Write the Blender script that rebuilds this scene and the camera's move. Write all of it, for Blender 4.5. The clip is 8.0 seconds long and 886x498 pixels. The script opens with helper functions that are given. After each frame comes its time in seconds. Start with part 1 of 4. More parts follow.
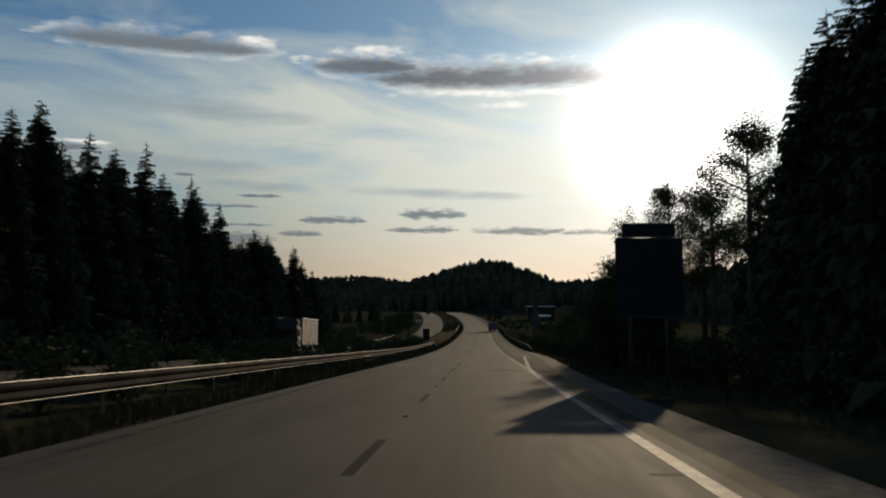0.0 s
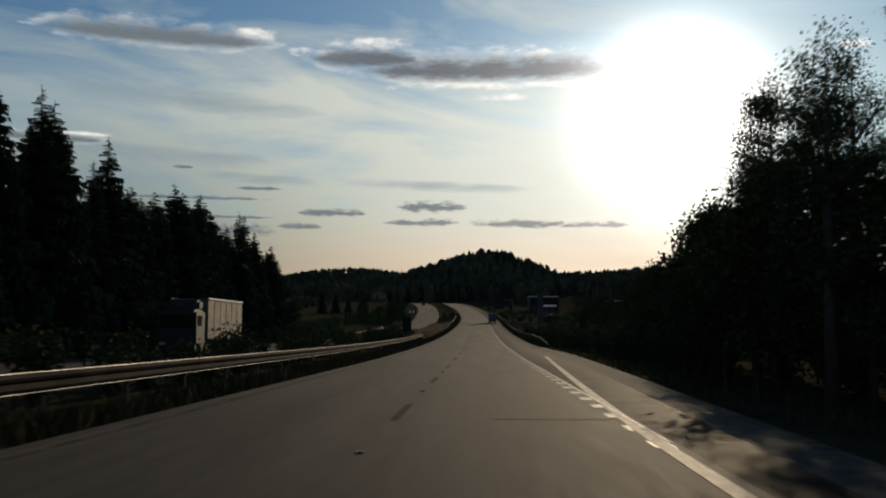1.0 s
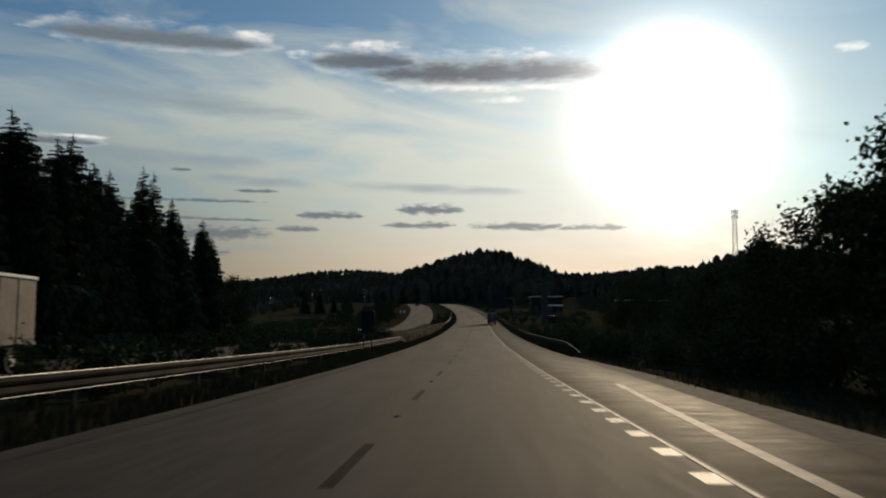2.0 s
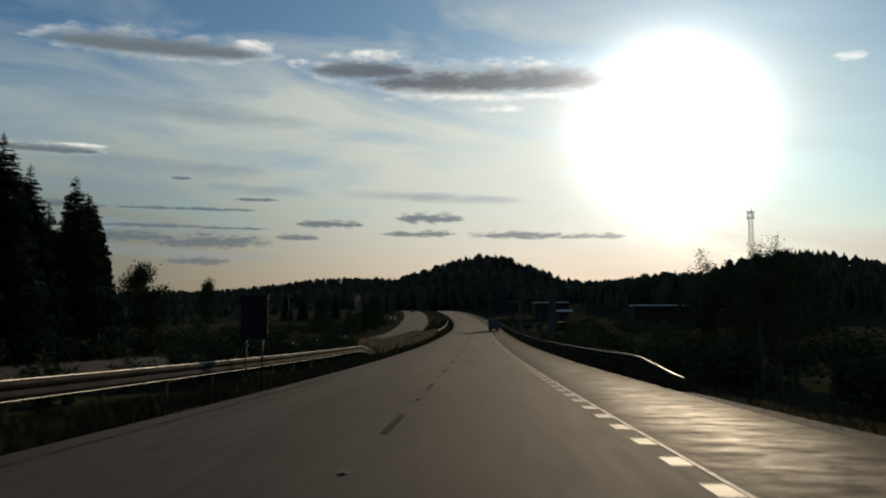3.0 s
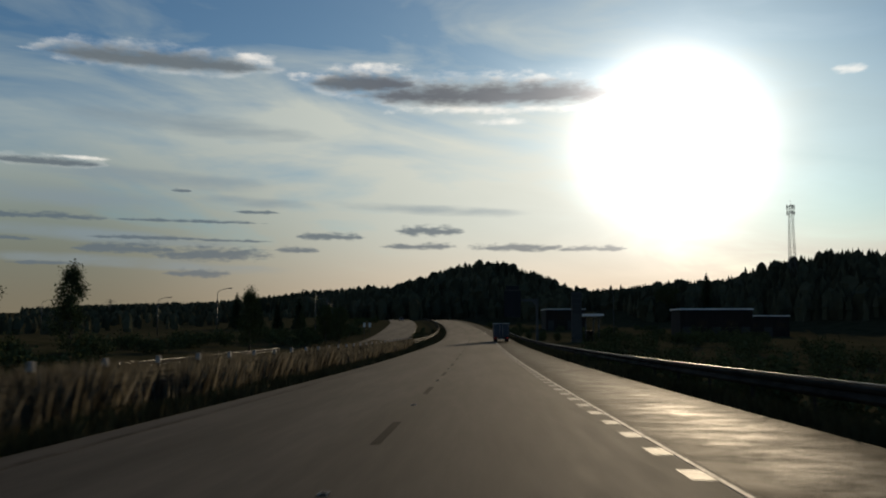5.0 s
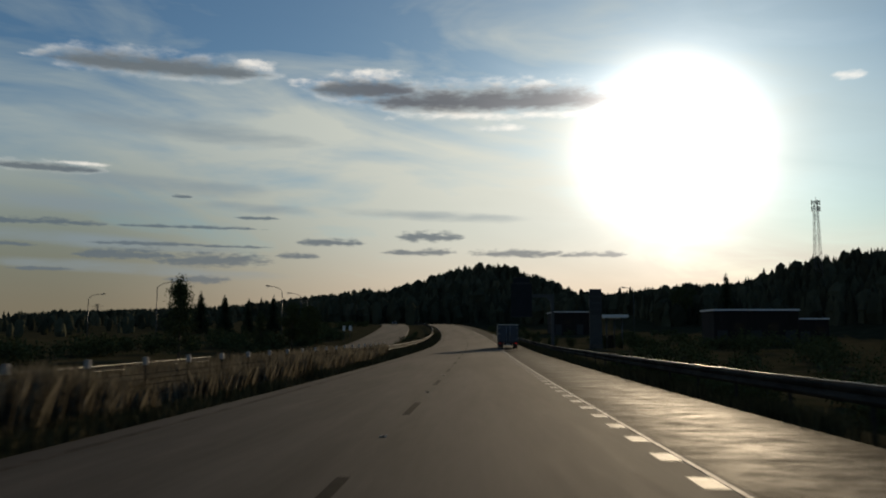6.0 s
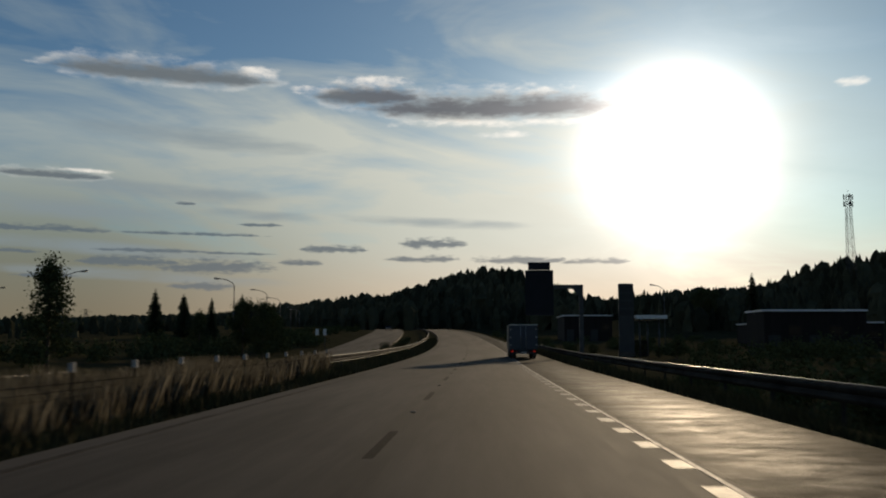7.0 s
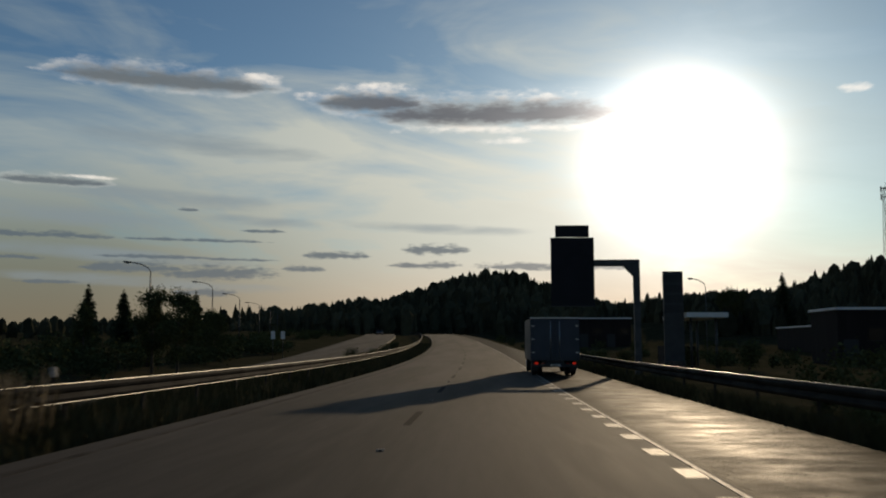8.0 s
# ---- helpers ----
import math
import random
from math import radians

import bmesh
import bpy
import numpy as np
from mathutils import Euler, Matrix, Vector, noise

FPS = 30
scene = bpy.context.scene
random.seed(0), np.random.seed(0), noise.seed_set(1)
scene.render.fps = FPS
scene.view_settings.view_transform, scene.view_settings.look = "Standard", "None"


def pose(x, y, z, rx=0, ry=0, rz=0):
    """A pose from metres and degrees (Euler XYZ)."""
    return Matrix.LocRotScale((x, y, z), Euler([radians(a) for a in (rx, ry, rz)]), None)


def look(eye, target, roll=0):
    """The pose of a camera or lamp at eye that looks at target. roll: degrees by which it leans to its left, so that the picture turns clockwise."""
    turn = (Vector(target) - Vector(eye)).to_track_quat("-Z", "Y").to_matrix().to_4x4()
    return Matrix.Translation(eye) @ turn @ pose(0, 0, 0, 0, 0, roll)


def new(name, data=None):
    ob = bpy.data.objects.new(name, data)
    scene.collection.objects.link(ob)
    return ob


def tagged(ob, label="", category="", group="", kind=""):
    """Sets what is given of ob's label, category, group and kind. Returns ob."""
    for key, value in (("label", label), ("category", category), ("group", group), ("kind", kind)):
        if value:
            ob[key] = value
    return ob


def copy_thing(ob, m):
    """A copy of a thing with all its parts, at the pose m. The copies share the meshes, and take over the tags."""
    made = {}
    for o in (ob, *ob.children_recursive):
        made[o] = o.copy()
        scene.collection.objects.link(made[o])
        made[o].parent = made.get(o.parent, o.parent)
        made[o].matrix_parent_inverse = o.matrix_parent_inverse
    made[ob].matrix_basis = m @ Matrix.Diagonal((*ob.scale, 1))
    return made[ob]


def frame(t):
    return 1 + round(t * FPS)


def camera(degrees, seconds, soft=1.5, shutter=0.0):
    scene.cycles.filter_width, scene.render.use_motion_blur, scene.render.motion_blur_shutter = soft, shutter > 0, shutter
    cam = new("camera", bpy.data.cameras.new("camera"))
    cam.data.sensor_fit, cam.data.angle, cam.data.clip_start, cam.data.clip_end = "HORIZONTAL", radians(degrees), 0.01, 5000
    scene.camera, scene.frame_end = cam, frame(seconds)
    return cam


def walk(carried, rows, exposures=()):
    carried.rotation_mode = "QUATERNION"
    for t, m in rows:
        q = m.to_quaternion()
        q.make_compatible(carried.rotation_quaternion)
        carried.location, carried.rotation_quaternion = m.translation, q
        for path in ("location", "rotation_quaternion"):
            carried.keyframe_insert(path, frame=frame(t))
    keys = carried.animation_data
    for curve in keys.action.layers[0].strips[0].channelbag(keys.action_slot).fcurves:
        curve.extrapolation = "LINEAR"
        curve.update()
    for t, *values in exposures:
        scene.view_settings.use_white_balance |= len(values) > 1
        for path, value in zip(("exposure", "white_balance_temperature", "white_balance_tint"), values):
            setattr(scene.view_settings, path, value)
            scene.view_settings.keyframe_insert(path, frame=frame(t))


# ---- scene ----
# ---- camera ----
# Road line: the camera drives along u = 0; s runs along the road in metres.
SPEED = 30.6
BEND_AT, BEND_R = 290.0, 1950.0
GRADES = ((-400, -0.035), (70, -0.035), (140, -0.020), (225, -0.004), (265, 0.0), (330, 0.015), (420, 0.030), (520, 0.022), (580, 0.0), (660, -0.015), (1400, -0.005))
_S = np.arange(-400.0, 1400.0, 1.0)
_G = np.interp(_S, [g[0] for g in GRADES], [g[1] for g in GRADES])
_Z = np.concatenate(([0.0], np.cumsum((_G[1:] + _G[:-1]) / 2)))
_Z = _Z - np.interp(0.0, _S, _Z)


def road_z(s):
    return float(np.interp(s, _S, _Z))


def on_road(s, u, h=0.0):
    """A point h metres above the road, u metres right of the driving line."""
    if s <= BEND_AT:
        return Vector((u, s, road_z(s) + h))
    a = (s - BEND_AT) / BEND_R
    r = BEND_R + u
    return Vector((-BEND_R + r * math.cos(a), BEND_AT + r * math.sin(a), road_z(s) + h))


def far_dip(s):
    """How far the oncoming carriageway lies below this one."""
    a, b = min(1.0, max(0.0, (s - 145) / 65)), min(1.0, max(0.0, (s - 300) / 130))
    return 1.2 * a * a * (3 - 2 * a) * (1 - b * b * (3 - 2 * b))


def road_turn(s):
    return max(0.0, (s - BEND_AT) / BEND_R)


EYE_H = 1.5
AIM = ((0, 4.01, 2.50), (0.5, 3.79, 2.50), (1, 3.53, 2.45), (1.5, 3.57, 2.36), (3, 4.27, 2.30), (3.5, 4.63, 2.30), (4, 4.74, 2.21),
       (4.5, 4.92, 2.30), (6, 5.47, 2.34), (6.5, 5.76, 2.47), (7, 5.91, 2.54), (7.5, 6.09, 2.58), (8, 6.31, 2.72))
cam = camera(53.5, 8.0, soft=2.0, shutter=0.2)
walk(cam, [(t, pose(0, SPEED * t, road_z(SPEED * t) + EYE_H, 90 + up, 0, turn)) for t, up, turn in AIM],
     exposures=((0, 0.22, 7180, 12), (3, 0.12, 7050, 11), (5, 0.08, 7100, 11), (8, 0.05, 7380, 13)))

# ---- sky and sun ----
SUN_AZ, SUN_EL = 14.2, 13.7


class Nodes:
    """Short-hand for building node trees."""

    def __init__(self, tree):
        self.tree = tree
        tree.nodes.clear()

    def add(self, kind):
        return self.tree.nodes.new(kind)

    def link(self, a, b):
        self.tree.links.new(a, b)

    def put(self, socket, v):
        if isinstance(v, bpy.types.NodeSocket):
            self.link(v, socket)
        else:
            socket.default_value = v

    def math(self, op, a, b=0.0, c=0.0, clamp=False):
        n = self.add("ShaderNodeMath")
        n.operation, n.use_clamp = op, clamp
        for i, v in enumerate((a, b, c)):
            self.put(n.inputs[i], v)
        return n.outputs[0]

    def mix(self, f, a, b, blend="MIX"):
        n = self.add("ShaderNodeMix")
        n.data_type, n.blend_type = "RGBA", blend
        self.put(n.inputs[0], f)
        self.put(n.inputs[6], a)
        self.put(n.inputs[7], b)
        return n.outputs[2]

    def step(self, v, lo, hi, a=0.0, b=1.0):
        n = self.add("ShaderNodeMapRange")
        n.interpolation_type = "SMOOTHSTEP"
        for i, x in enumerate((v, lo, hi, a, b)):
            self.put(n.inputs[i], x)
        return n.outputs[0]

    def noise(self, vec, scale, detail=4.0, rough=0.55, distort=0.0):
        n = self.add("ShaderNodeTexNoise")
        self.put(n.inputs["Vector"], vec)
        n.inputs["Scale"].default_value, n.inputs["Detail"].default_value = scale, detail
        n.inputs["Roughness"].default_value, n.inputs["Distortion"].default_value = rough, distort
        return n.outputs["Fac"]

    def xyz(self, x, y, z=0.0):
        n = self.add("ShaderNodeCombineXYZ")
        for i, v in enumerate((x, y, z)):
            self.put(n.inputs[i], v)
        return n.outputs[0]


def rgb(r, g, b):
    return (r, g, b, 1.0)


# Clouds: azimuth, elevation, half width and half height in degrees.
CLOUDS = ((-20.6, 16.3, 7.2, 0.62), (-7.6, 15.6, 3.8, 0.7), (1.0, 14.9, 9.4, 0.85), (-9.7, 5.8, 2.2, 0.28), (-3.2, 6.2, 2.4, 0.34),
          (-3.8, 5.2, 2.6, 0.22), (2.3, 5.1, 3.4, 0.26), (-11.7, 4.9, 1.5, 0.2), (-14.4, 7.3, 1.5, 0.12), (-22.2, 4.75, 3.4, 0.36), (-16.8, 4.5, 3.8, 0.46), (-21.0, 5.5, 3.6, 0.15), (-15.6, 5.45, 2.4, 0.10),
          (-17.8, 3.35, 2.3, 0.26), (-27.6, 6.6, 4.4, 0.2), (-26.9, 9.8, 3.3, 0.26), (-18.5, 6.6, 5.0, 0.11), (-29.5, 5.2, 2.4, 0.15), (-27.0, 3.8, 1.9, 0.12),
          (-19.1, 8.5, 0.7, 0.12), (7.5, 5.0, 2.4, 0.2))

# Soft blue-grey streaks of thin cloud, in the same degrees.
STREAKS = ((-21.5, 9.25, 8.5, 0.55), (-26.5, 7.9, 8.0, 0.75), (-18.5, 12.6, 7.0, 0.7), (-14.0, 7.9, 4.0, 0.4), (-2.5, 7.6, 6.5, 0.35), (-24.5, 5.6, 9.0, 0.45), (-21.0, 3.9, 9.0, 0.4))

# Sunlit fringes of the clouds, in the same degrees.
BRIGHT = ((1.5, 14.0, 8.5, 0.35), (-7.0, 16.5, 3.2, 0.55), (1.5, 13.3, 2.2, 0.3), (-14.6, 16.9, 1.6, 0.5), (-10.5, 16.0, 2.2, 0.4), (-25.0, 10.2, 2.0, 0.14),
          (3.5, 16.2, 3.0, 0.5), (14.5, 12.4, 3.0, 0.3), (23.0, 15.2, 1.2, 0.35))


def build_world():
    world = bpy.data.worlds.new("sky")
    scene.world = world
    world.use_nodes = True
    n = Nodes(world.node_tree)
    d = n.add("ShaderNodeTexCoord").outputs["Generated"]
    sep = n.add("ShaderNodeSeparateXYZ")
    n.link(d, sep.inputs[0])
    x, y, z = sep.outputs
    az = n.math("MULTIPLY", n.math("ARCTAN2", x, y), 57.2958)
    el = n.math("MULTIPLY", n.math("ARCSINE", z), 57.2958)
    air = n.add("ShaderNodeTexSky")
    air.sky_type, air.sun_disc = "NISHITA", False
    air.sun_elevation, air.sun_rotation = radians(SUN_EL), radians(SUN_AZ)
    air.dust_density, air.altitude, air.ozone_density = 0.4, 100.0, 1.5
    blue = n.mix(1.0, air.outputs[0], rgb(0.0282, 0.0450, 0.0590), "MULTIPLY")
    # angle from the bright haze just under the sun
    dot = n.add("ShaderNodeVectorMath")
    dot.operation = "DOT_PRODUCT"
    a, e = radians(12.5), radians(11.7)
    n.link(d, dot.inputs[0])
    dot.inputs[1].default_value = (math.sin(a) * math.cos(e), math.cos(a) * math.cos(e), math.sin(e))
    off = n.math("MULTIPLY", n.math("ARCCOSINE", n.math("MINIMUM", dot.outputs["Value"], 1.0)), 57.2958)
    # thin high veil, dense at mid height and thinner overhead
    flow = n.xyz(n.math("MULTIPLY", az, 0.045), n.math("ADD", n.math("MULTIPLY", el, 0.16), n.math("MULTIPLY", az, 0.02)), 0.3)
    broad = n.noise(flow, 1.4, 5.0, 0.55, 0.9)
    fine = n.noise(n.xyz(n.math("MULTIPLY", az, 0.10), n.math("MULTIPLY", el, 0.5), 1.7), 1.0, 5.0, 0.55, 0.6)
    low = n.step(el, 11.5, 18.0, 1.0, 0.0)
    veil = n.math("ADD", n.math("MULTIPLY", low, 0.92), n.math("MULTIPLY", n.math("SUBTRACT", broad, 0.5), 2.3))
    veil = n.math("ADD", veil, n.math("MULTIPLY", n.math("SUBTRACT", fine, 0.5), 1.15), clamp=True)
    veil = n.math("MULTIPLY", veil, n.step(el, 15.0, 26.0, 1.0, 0.15))
    clear = n.math("MULTIPLY", n.step(az, 13.0, 23.0), n.step(el, 3.0, 8.0))
    veil = n.math("MULTIPLY", veil, n.math("SUBTRACT", 1.0, n.math("MULTIPLY", clear, 0.8)))
    warm = n.step(el, 0.0, 7.0, 1.0, 0.0)
    veil = n.math("ADD", veil, n.math("MULTIPLY", warm, 0.5), clamp=True)
    near = n.step(off, 8.0, 40.0, 1.0, 0.0)
    back = n.step(off, 40.0, 110.0, 1.0, 0.8)
    veil_col = n.mix(warm, rgb(0.507, 0.577, 0.590), rgb(0.47, 0.402, 0.352))
    veil_col = n.mix(near, n.mix(1.0, veil_col, n.mix(n.step(el, 4.0, 13.0), rgb(0.315, 0.345, 0.305), rgb(0.60, 0.66, 0.69)), "MULTIPLY"), n.mix(1.0, veil_col, rgb(1.16, 1.11, 1.03), "MULTIPLY"))
    veil_col = n.mix(1.0, veil_col, n.xyz(back, back, back), "MULTIPLY")
    sky = n.mix(veil, blue, veil_col)
    # thin grey streaks
    drift = n.math("SUBTRACT", n.noise(n.xyz(n.math("MULTIPLY", az, 0.22), n.math("MULTIPLY", el, 1.3), 2.6), 1.0, 5.0, 0.55), 0.5)
    thin = None
    for ca, ce, wa, we in STREAKS:
        p = n.math("DIVIDE", n.math("SUBTRACT", az, ca), wa)
        tilt = n.math("MULTIPLY", n.math("SUBTRACT", az, ca), -0.045)
        q = n.math("DIVIDE", n.math("SUBTRACT", n.math("SUBTRACT", el, ce), tilt), we)
        r = n.math("SUBTRACT", 1.0, n.math("ADD", n.math("MULTIPLY", p, p), n.math("MULTIPLY", q, q)))
        thin = r if thin is None else n.math("MAXIMUM", thin, r)
    thin = n.step(n.math("ADD", thin, n.math("MULTIPLY", drift, 2.6)), -0.5, 1.5)
    sky = n.mix(n.math("MULTIPLY", thin, 0.72), sky, rgb(0.195, 0.265, 0.325))
    # low flat clouds with a bright rim
    wob = n.noise(n.xyz(n.math("MULTIPLY", az, 0.6), n.math("MULTIPLY", el, 1.5), 4.0), 1.0, 6.0, 0.55)
    wob = n.math("MULTIPLY", n.math("SUBTRACT", wob, 0.5), 2.0)
    best = None
    for ca, ce, wa, we in CLOUDS:
        p = n.math("DIVIDE", n.math("SUBTRACT", az, ca), wa)
        q = n.math("DIVIDE", n.math("SUBTRACT", el, ce), we)
        up = n.math("MULTIPLY", n.math("MAXIMUM", q, 0.0), 0.75)
        dn = n.math("MULTIPLY", n.math("MAXIMUM", n.math("MULTIPLY", q, -1.0), 0.0), 1.25)
        p2 = n.math("MULTIPLY", p, p)
        r = n.math("SUBTRACT", 1.0, n.math("ADD", n.math("MULTIPLY", p2, p2), n.math("ADD", up, dn)))
        best = r if best is None else n.math("MAXIMUM", best, r)
    small = n.noise(n.xyz(n.math("MULTIPLY", az, 1.5), n.math("MULTIPLY", el, 5.0), 8.0), 1.0, 5.0, 0.6)
    small = n.math("MULTIPLY", n.math("SUBTRACT", small, 0.5), n.step(el, 7.0, 12.0, 2.2, 0.9))
    body = n.math("ADD", best, n.math("MULTIPLY", n.math("ADD", wob, small), n.step(el, 7.0, 12.0, 1.0, 0.62)))
    rim = n.math("MULTIPLY", n.step(body, -0.6, 0.05), n.step(wob, -0.45, 0.55))
    core = n.step(body, -0.15, 0.8)
    high = n.step(el, 7.0, 12.0)
    sky = n.mix(n.math("MULTIPLY", rim, n.math("MULTIPLY", high, 0.36)), sky, rgb(0.85, 0.87, 0.86))
    lit = None
    for ca, ce, wa, we in BRIGHT:
        p = n.math("DIVIDE", n.math("SUBTRACT", az, ca), wa)
        q = n.math("DIVIDE", n.math("SUBTRACT", el, ce), we)
        r = n.math("SUBTRACT", 1.0, n.math("ADD", n.math("MULTIPLY", p, p), n.math("MULTIPLY", q, q)))
        lit = r if lit is None else n.math("MAXIMUM", lit, r)
    sky = n.mix(n.math("MULTIPLY", n.step(n.math("ADD", n.math("MULTIPLY", lit, 0.8), n.math("MULTIPLY", wob, 1.5)), 0.05, 1.35), 0.75), sky, rgb(0.92, 0.92, 0.90))
    dark = n.mix(high, rgb(0.092, 0.132, 0.172), n.mix(n.step(az, -13.0, -5.0), rgb(0.118, 0.150, 0.180), rgb(0.083, 0.099, 0.128)))
    sky = n.mix(n.math("MULTIPLY", core, n.math("ADD", 0.88, n.math("MULTIPLY", high, 0.06))), sky, dark)
    # glow of the sun through haze
    bright = off
    off = n.math("MAXIMUM", n.math("ADD", off, n.math("ADD", n.math("MULTIPLY", n.math("SUBTRACT", broad, 0.5), 9.0), n.math("MULTIPLY", n.math("SUBTRACT", fine, 0.5), 5.0))), 0.0)
    g1 = n.math("MULTIPLY", n.math("POWER", 2.71828, n.math("MULTIPLY", n.math("MULTIPLY", bright, bright), -0.075)), 4.0)
    g2 = n.math("MULTIPLY", n.math("POWER", 2.71828, n.math("MULTIPLY", off, -0.10)), 0.09)
    g3 = n.math("MULTIPLY", n.math("POWER", 2.71828, n.math("MULTIPLY", n.math("MULTIPLY", off, off), -0.0105)), 0.22)
    glow = n.mix(1.0, rgb(1.0, 0.985, 0.985), n.xyz(*[n.math("ADD", g1, n.math("ADD", g2, g3))] * 3), "MULTIPLY")
    sky = n.mix(1.0, sky, glow, "ADD")
    # warm light low under the sun
    g4 = n.math("MULTIPLY", n.math("POWER", 2.71828, n.math("MULTIPLY", off, -0.065)), n.math("MULTIPLY", n.step(el, 0.0, 7.5, 0.6, 0.0), n.step(az, 14.0, 23.0, 1.0, 0.3)))
    sky = n.mix(1.0, sky, n.mix(1.0, rgb(0.80, 0.56, 0.28), n.xyz(g4, g4, g4), "MULTIPLY"), "ADD")
    bg = n.add("ShaderNodeBackground")
    n.link(sky, bg.inputs[0])
    bg.inputs[1].default_value = 1.0
    out = n.add("ShaderNodeOutputWorld")
    n.link(bg.outputs[0], out.inputs[0])


build_world()
sun_data = bpy.data.lights.new("sun", "SUN")
sun_data.energy, sun_data.angle, sun_data.color = 2.2, radians(0.6), (1.0, 0.83, 0.59)
sun = new("sun", sun_data)
sun.matrix_world = look((0, 0, 0), (-math.sin(radians(SUN_AZ)), -math.cos(radians(SUN_AZ)), -math.tan(radians(SUN_EL))))


# ---- materials ----
def material(name, c1, c2, scale=4.0, rough=0.8, metal=0.0, bump=0.0, bump_scale=60.0, spec=0.5, stretch=(1, 1, 1), island=0.0, per_object=0.0, coord="Object", thin=0.0, gloss=0.0):
    """Two colours mixed by coarse and fine noise, with bump and optional variation by piece."""
    m = bpy.data.materials.new(name)
    m.use_nodes = True
    n = Nodes(m.node_tree)
    src = n.add("ShaderNodeTexCoord").outputs[coord]
    mapping = n.add("ShaderNodeMapping")
    mapping.inputs["Scale"].default_value = stretch
    n.link(src, mapping.inputs[0])
    v = mapping.outputs[0]
    a = n.noise(v, scale, 5.0, 0.6)
    b = n.noise(v, scale * 9.0, 3.0, 0.6)
    f = n.step(n.math("ADD", n.math("MULTIPLY", a, 0.7), n.math("MULTIPLY", b, 0.3)), 0.32, 0.68)
    col = n.mix(f, rgb(*c1), rgb(*c2))
    if island:
        r = n.add("ShaderNodeNewGeometry").outputs["Random Per Island"]
        col = n.mix(1.0, col, n.xyz(*[n.math("ADD", 1.0 - island, n.math("MULTIPLY", r, 2 * island))] * 3), "MULTIPLY")
    if per_object:
        r = n.add("ShaderNodeObjectInfo").outputs["Random"]
        col = n.mix(1.0, col, n.xyz(*[n.math("ADD", 1.0 - per_object, n.math("MULTIPLY", r, 2 * per_object))] * 3), "MULTIPLY")
    s = n.add("ShaderNodeBsdfPrincipled")
    n.link(col, s.inputs["Base Color"])
    n.put(s.inputs["Roughness"], n.math("ADD", rough - 0.08, n.math("MULTIPLY", b, 0.16), clamp=True))
    s.inputs["Metallic"].default_value = metal
    s.inputs["Specular IOR Level"].default_value = spec
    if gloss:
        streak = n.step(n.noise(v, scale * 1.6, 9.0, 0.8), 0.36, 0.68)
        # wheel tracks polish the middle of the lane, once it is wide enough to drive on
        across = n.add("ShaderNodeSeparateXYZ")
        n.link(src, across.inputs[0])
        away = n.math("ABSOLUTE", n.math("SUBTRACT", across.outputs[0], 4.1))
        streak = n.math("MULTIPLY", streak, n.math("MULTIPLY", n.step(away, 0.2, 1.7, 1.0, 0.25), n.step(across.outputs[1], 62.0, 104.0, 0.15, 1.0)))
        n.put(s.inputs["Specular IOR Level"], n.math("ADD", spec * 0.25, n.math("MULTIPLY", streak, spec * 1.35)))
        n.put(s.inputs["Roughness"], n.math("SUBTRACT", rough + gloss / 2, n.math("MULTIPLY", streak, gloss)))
    if bump:
        bn = n.add("ShaderNodeBump")
        bn.inputs["Strength"].default_value, bn.inputs["Distance"].default_value = bump, 0.02
        n.link(n.noise(v, bump_scale, 3.0), bn.inputs["Height"])
        n.link(bn.outputs[0], s.inputs["Normal"])
    end = s.outputs[0]
    if thin:
        tr = n.add("ShaderNodeBsdfTranslucent")
        n.link(col, tr.inputs[0])
        mx = n.add("ShaderNodeMixShader")
        mx.inputs[0].default_value = thin
        n.link(end, mx.inputs[1])
        n.link(tr.outputs[0], mx.inputs[2])
        end = mx.outputs[0]
    n.link(end, n.add("ShaderNodeOutputMaterial").inputs[0])
    return m


ASPHALT = material("asphalt", (0.046, 0.0405, 0.0335), (0.092, 0.081, 0.068), 0.5, 0.78, bump=0.25, bump_scale=90.0, stretch=(1, 0.08, 1), spec=0.025)
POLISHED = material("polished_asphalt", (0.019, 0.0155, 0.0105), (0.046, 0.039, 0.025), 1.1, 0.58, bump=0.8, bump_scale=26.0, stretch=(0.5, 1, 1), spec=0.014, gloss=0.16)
GRASS = material("grass_ground", (0.030, 0.032, 0.017), (0.063, 0.054, 0.032), 0.25, 0.95, bump=0.6, bump_scale=7.0, spec=0.0)
BLADES = material("grass_blades", (0.045, 0.045, 0.019), (0.112, 0.090, 0.045), 0.5, 0.9, spec=0.02, island=0.4)
PAINT = material("road_paint", (0.09, 0.083, 0.074), (0.30, 0.28, 0.25), 1.1, 0.55, bump=0.3, bump_scale=50.0)
DIM = material("dim_road_paint", (0.035, 0.030, 0.025), (0.085, 0.074, 0.062), 1.5, 0.8, spec=0.01)
BLOCK = material("block_paint", (0.05, 0.046, 0.040), (0.21, 0.193, 0.17), 1.6, 0.6, bump=0.3, bump_scale=50.0, spec=0.12)
GREYED = material("greyed_road_paint", (0.05, 0.046, 0.040), (0.20, 0.185, 0.16), 2.2, 0.7, bump=0.4, bump_scale=40.0, spec=0.12)
FADED = material("faded_road_paint", (0.09, 0.083, 0.072), (0.36, 0.33, 0.29), 2.6, 0.65, bump=0.5, bump_scale=50.0, spec=0.12)
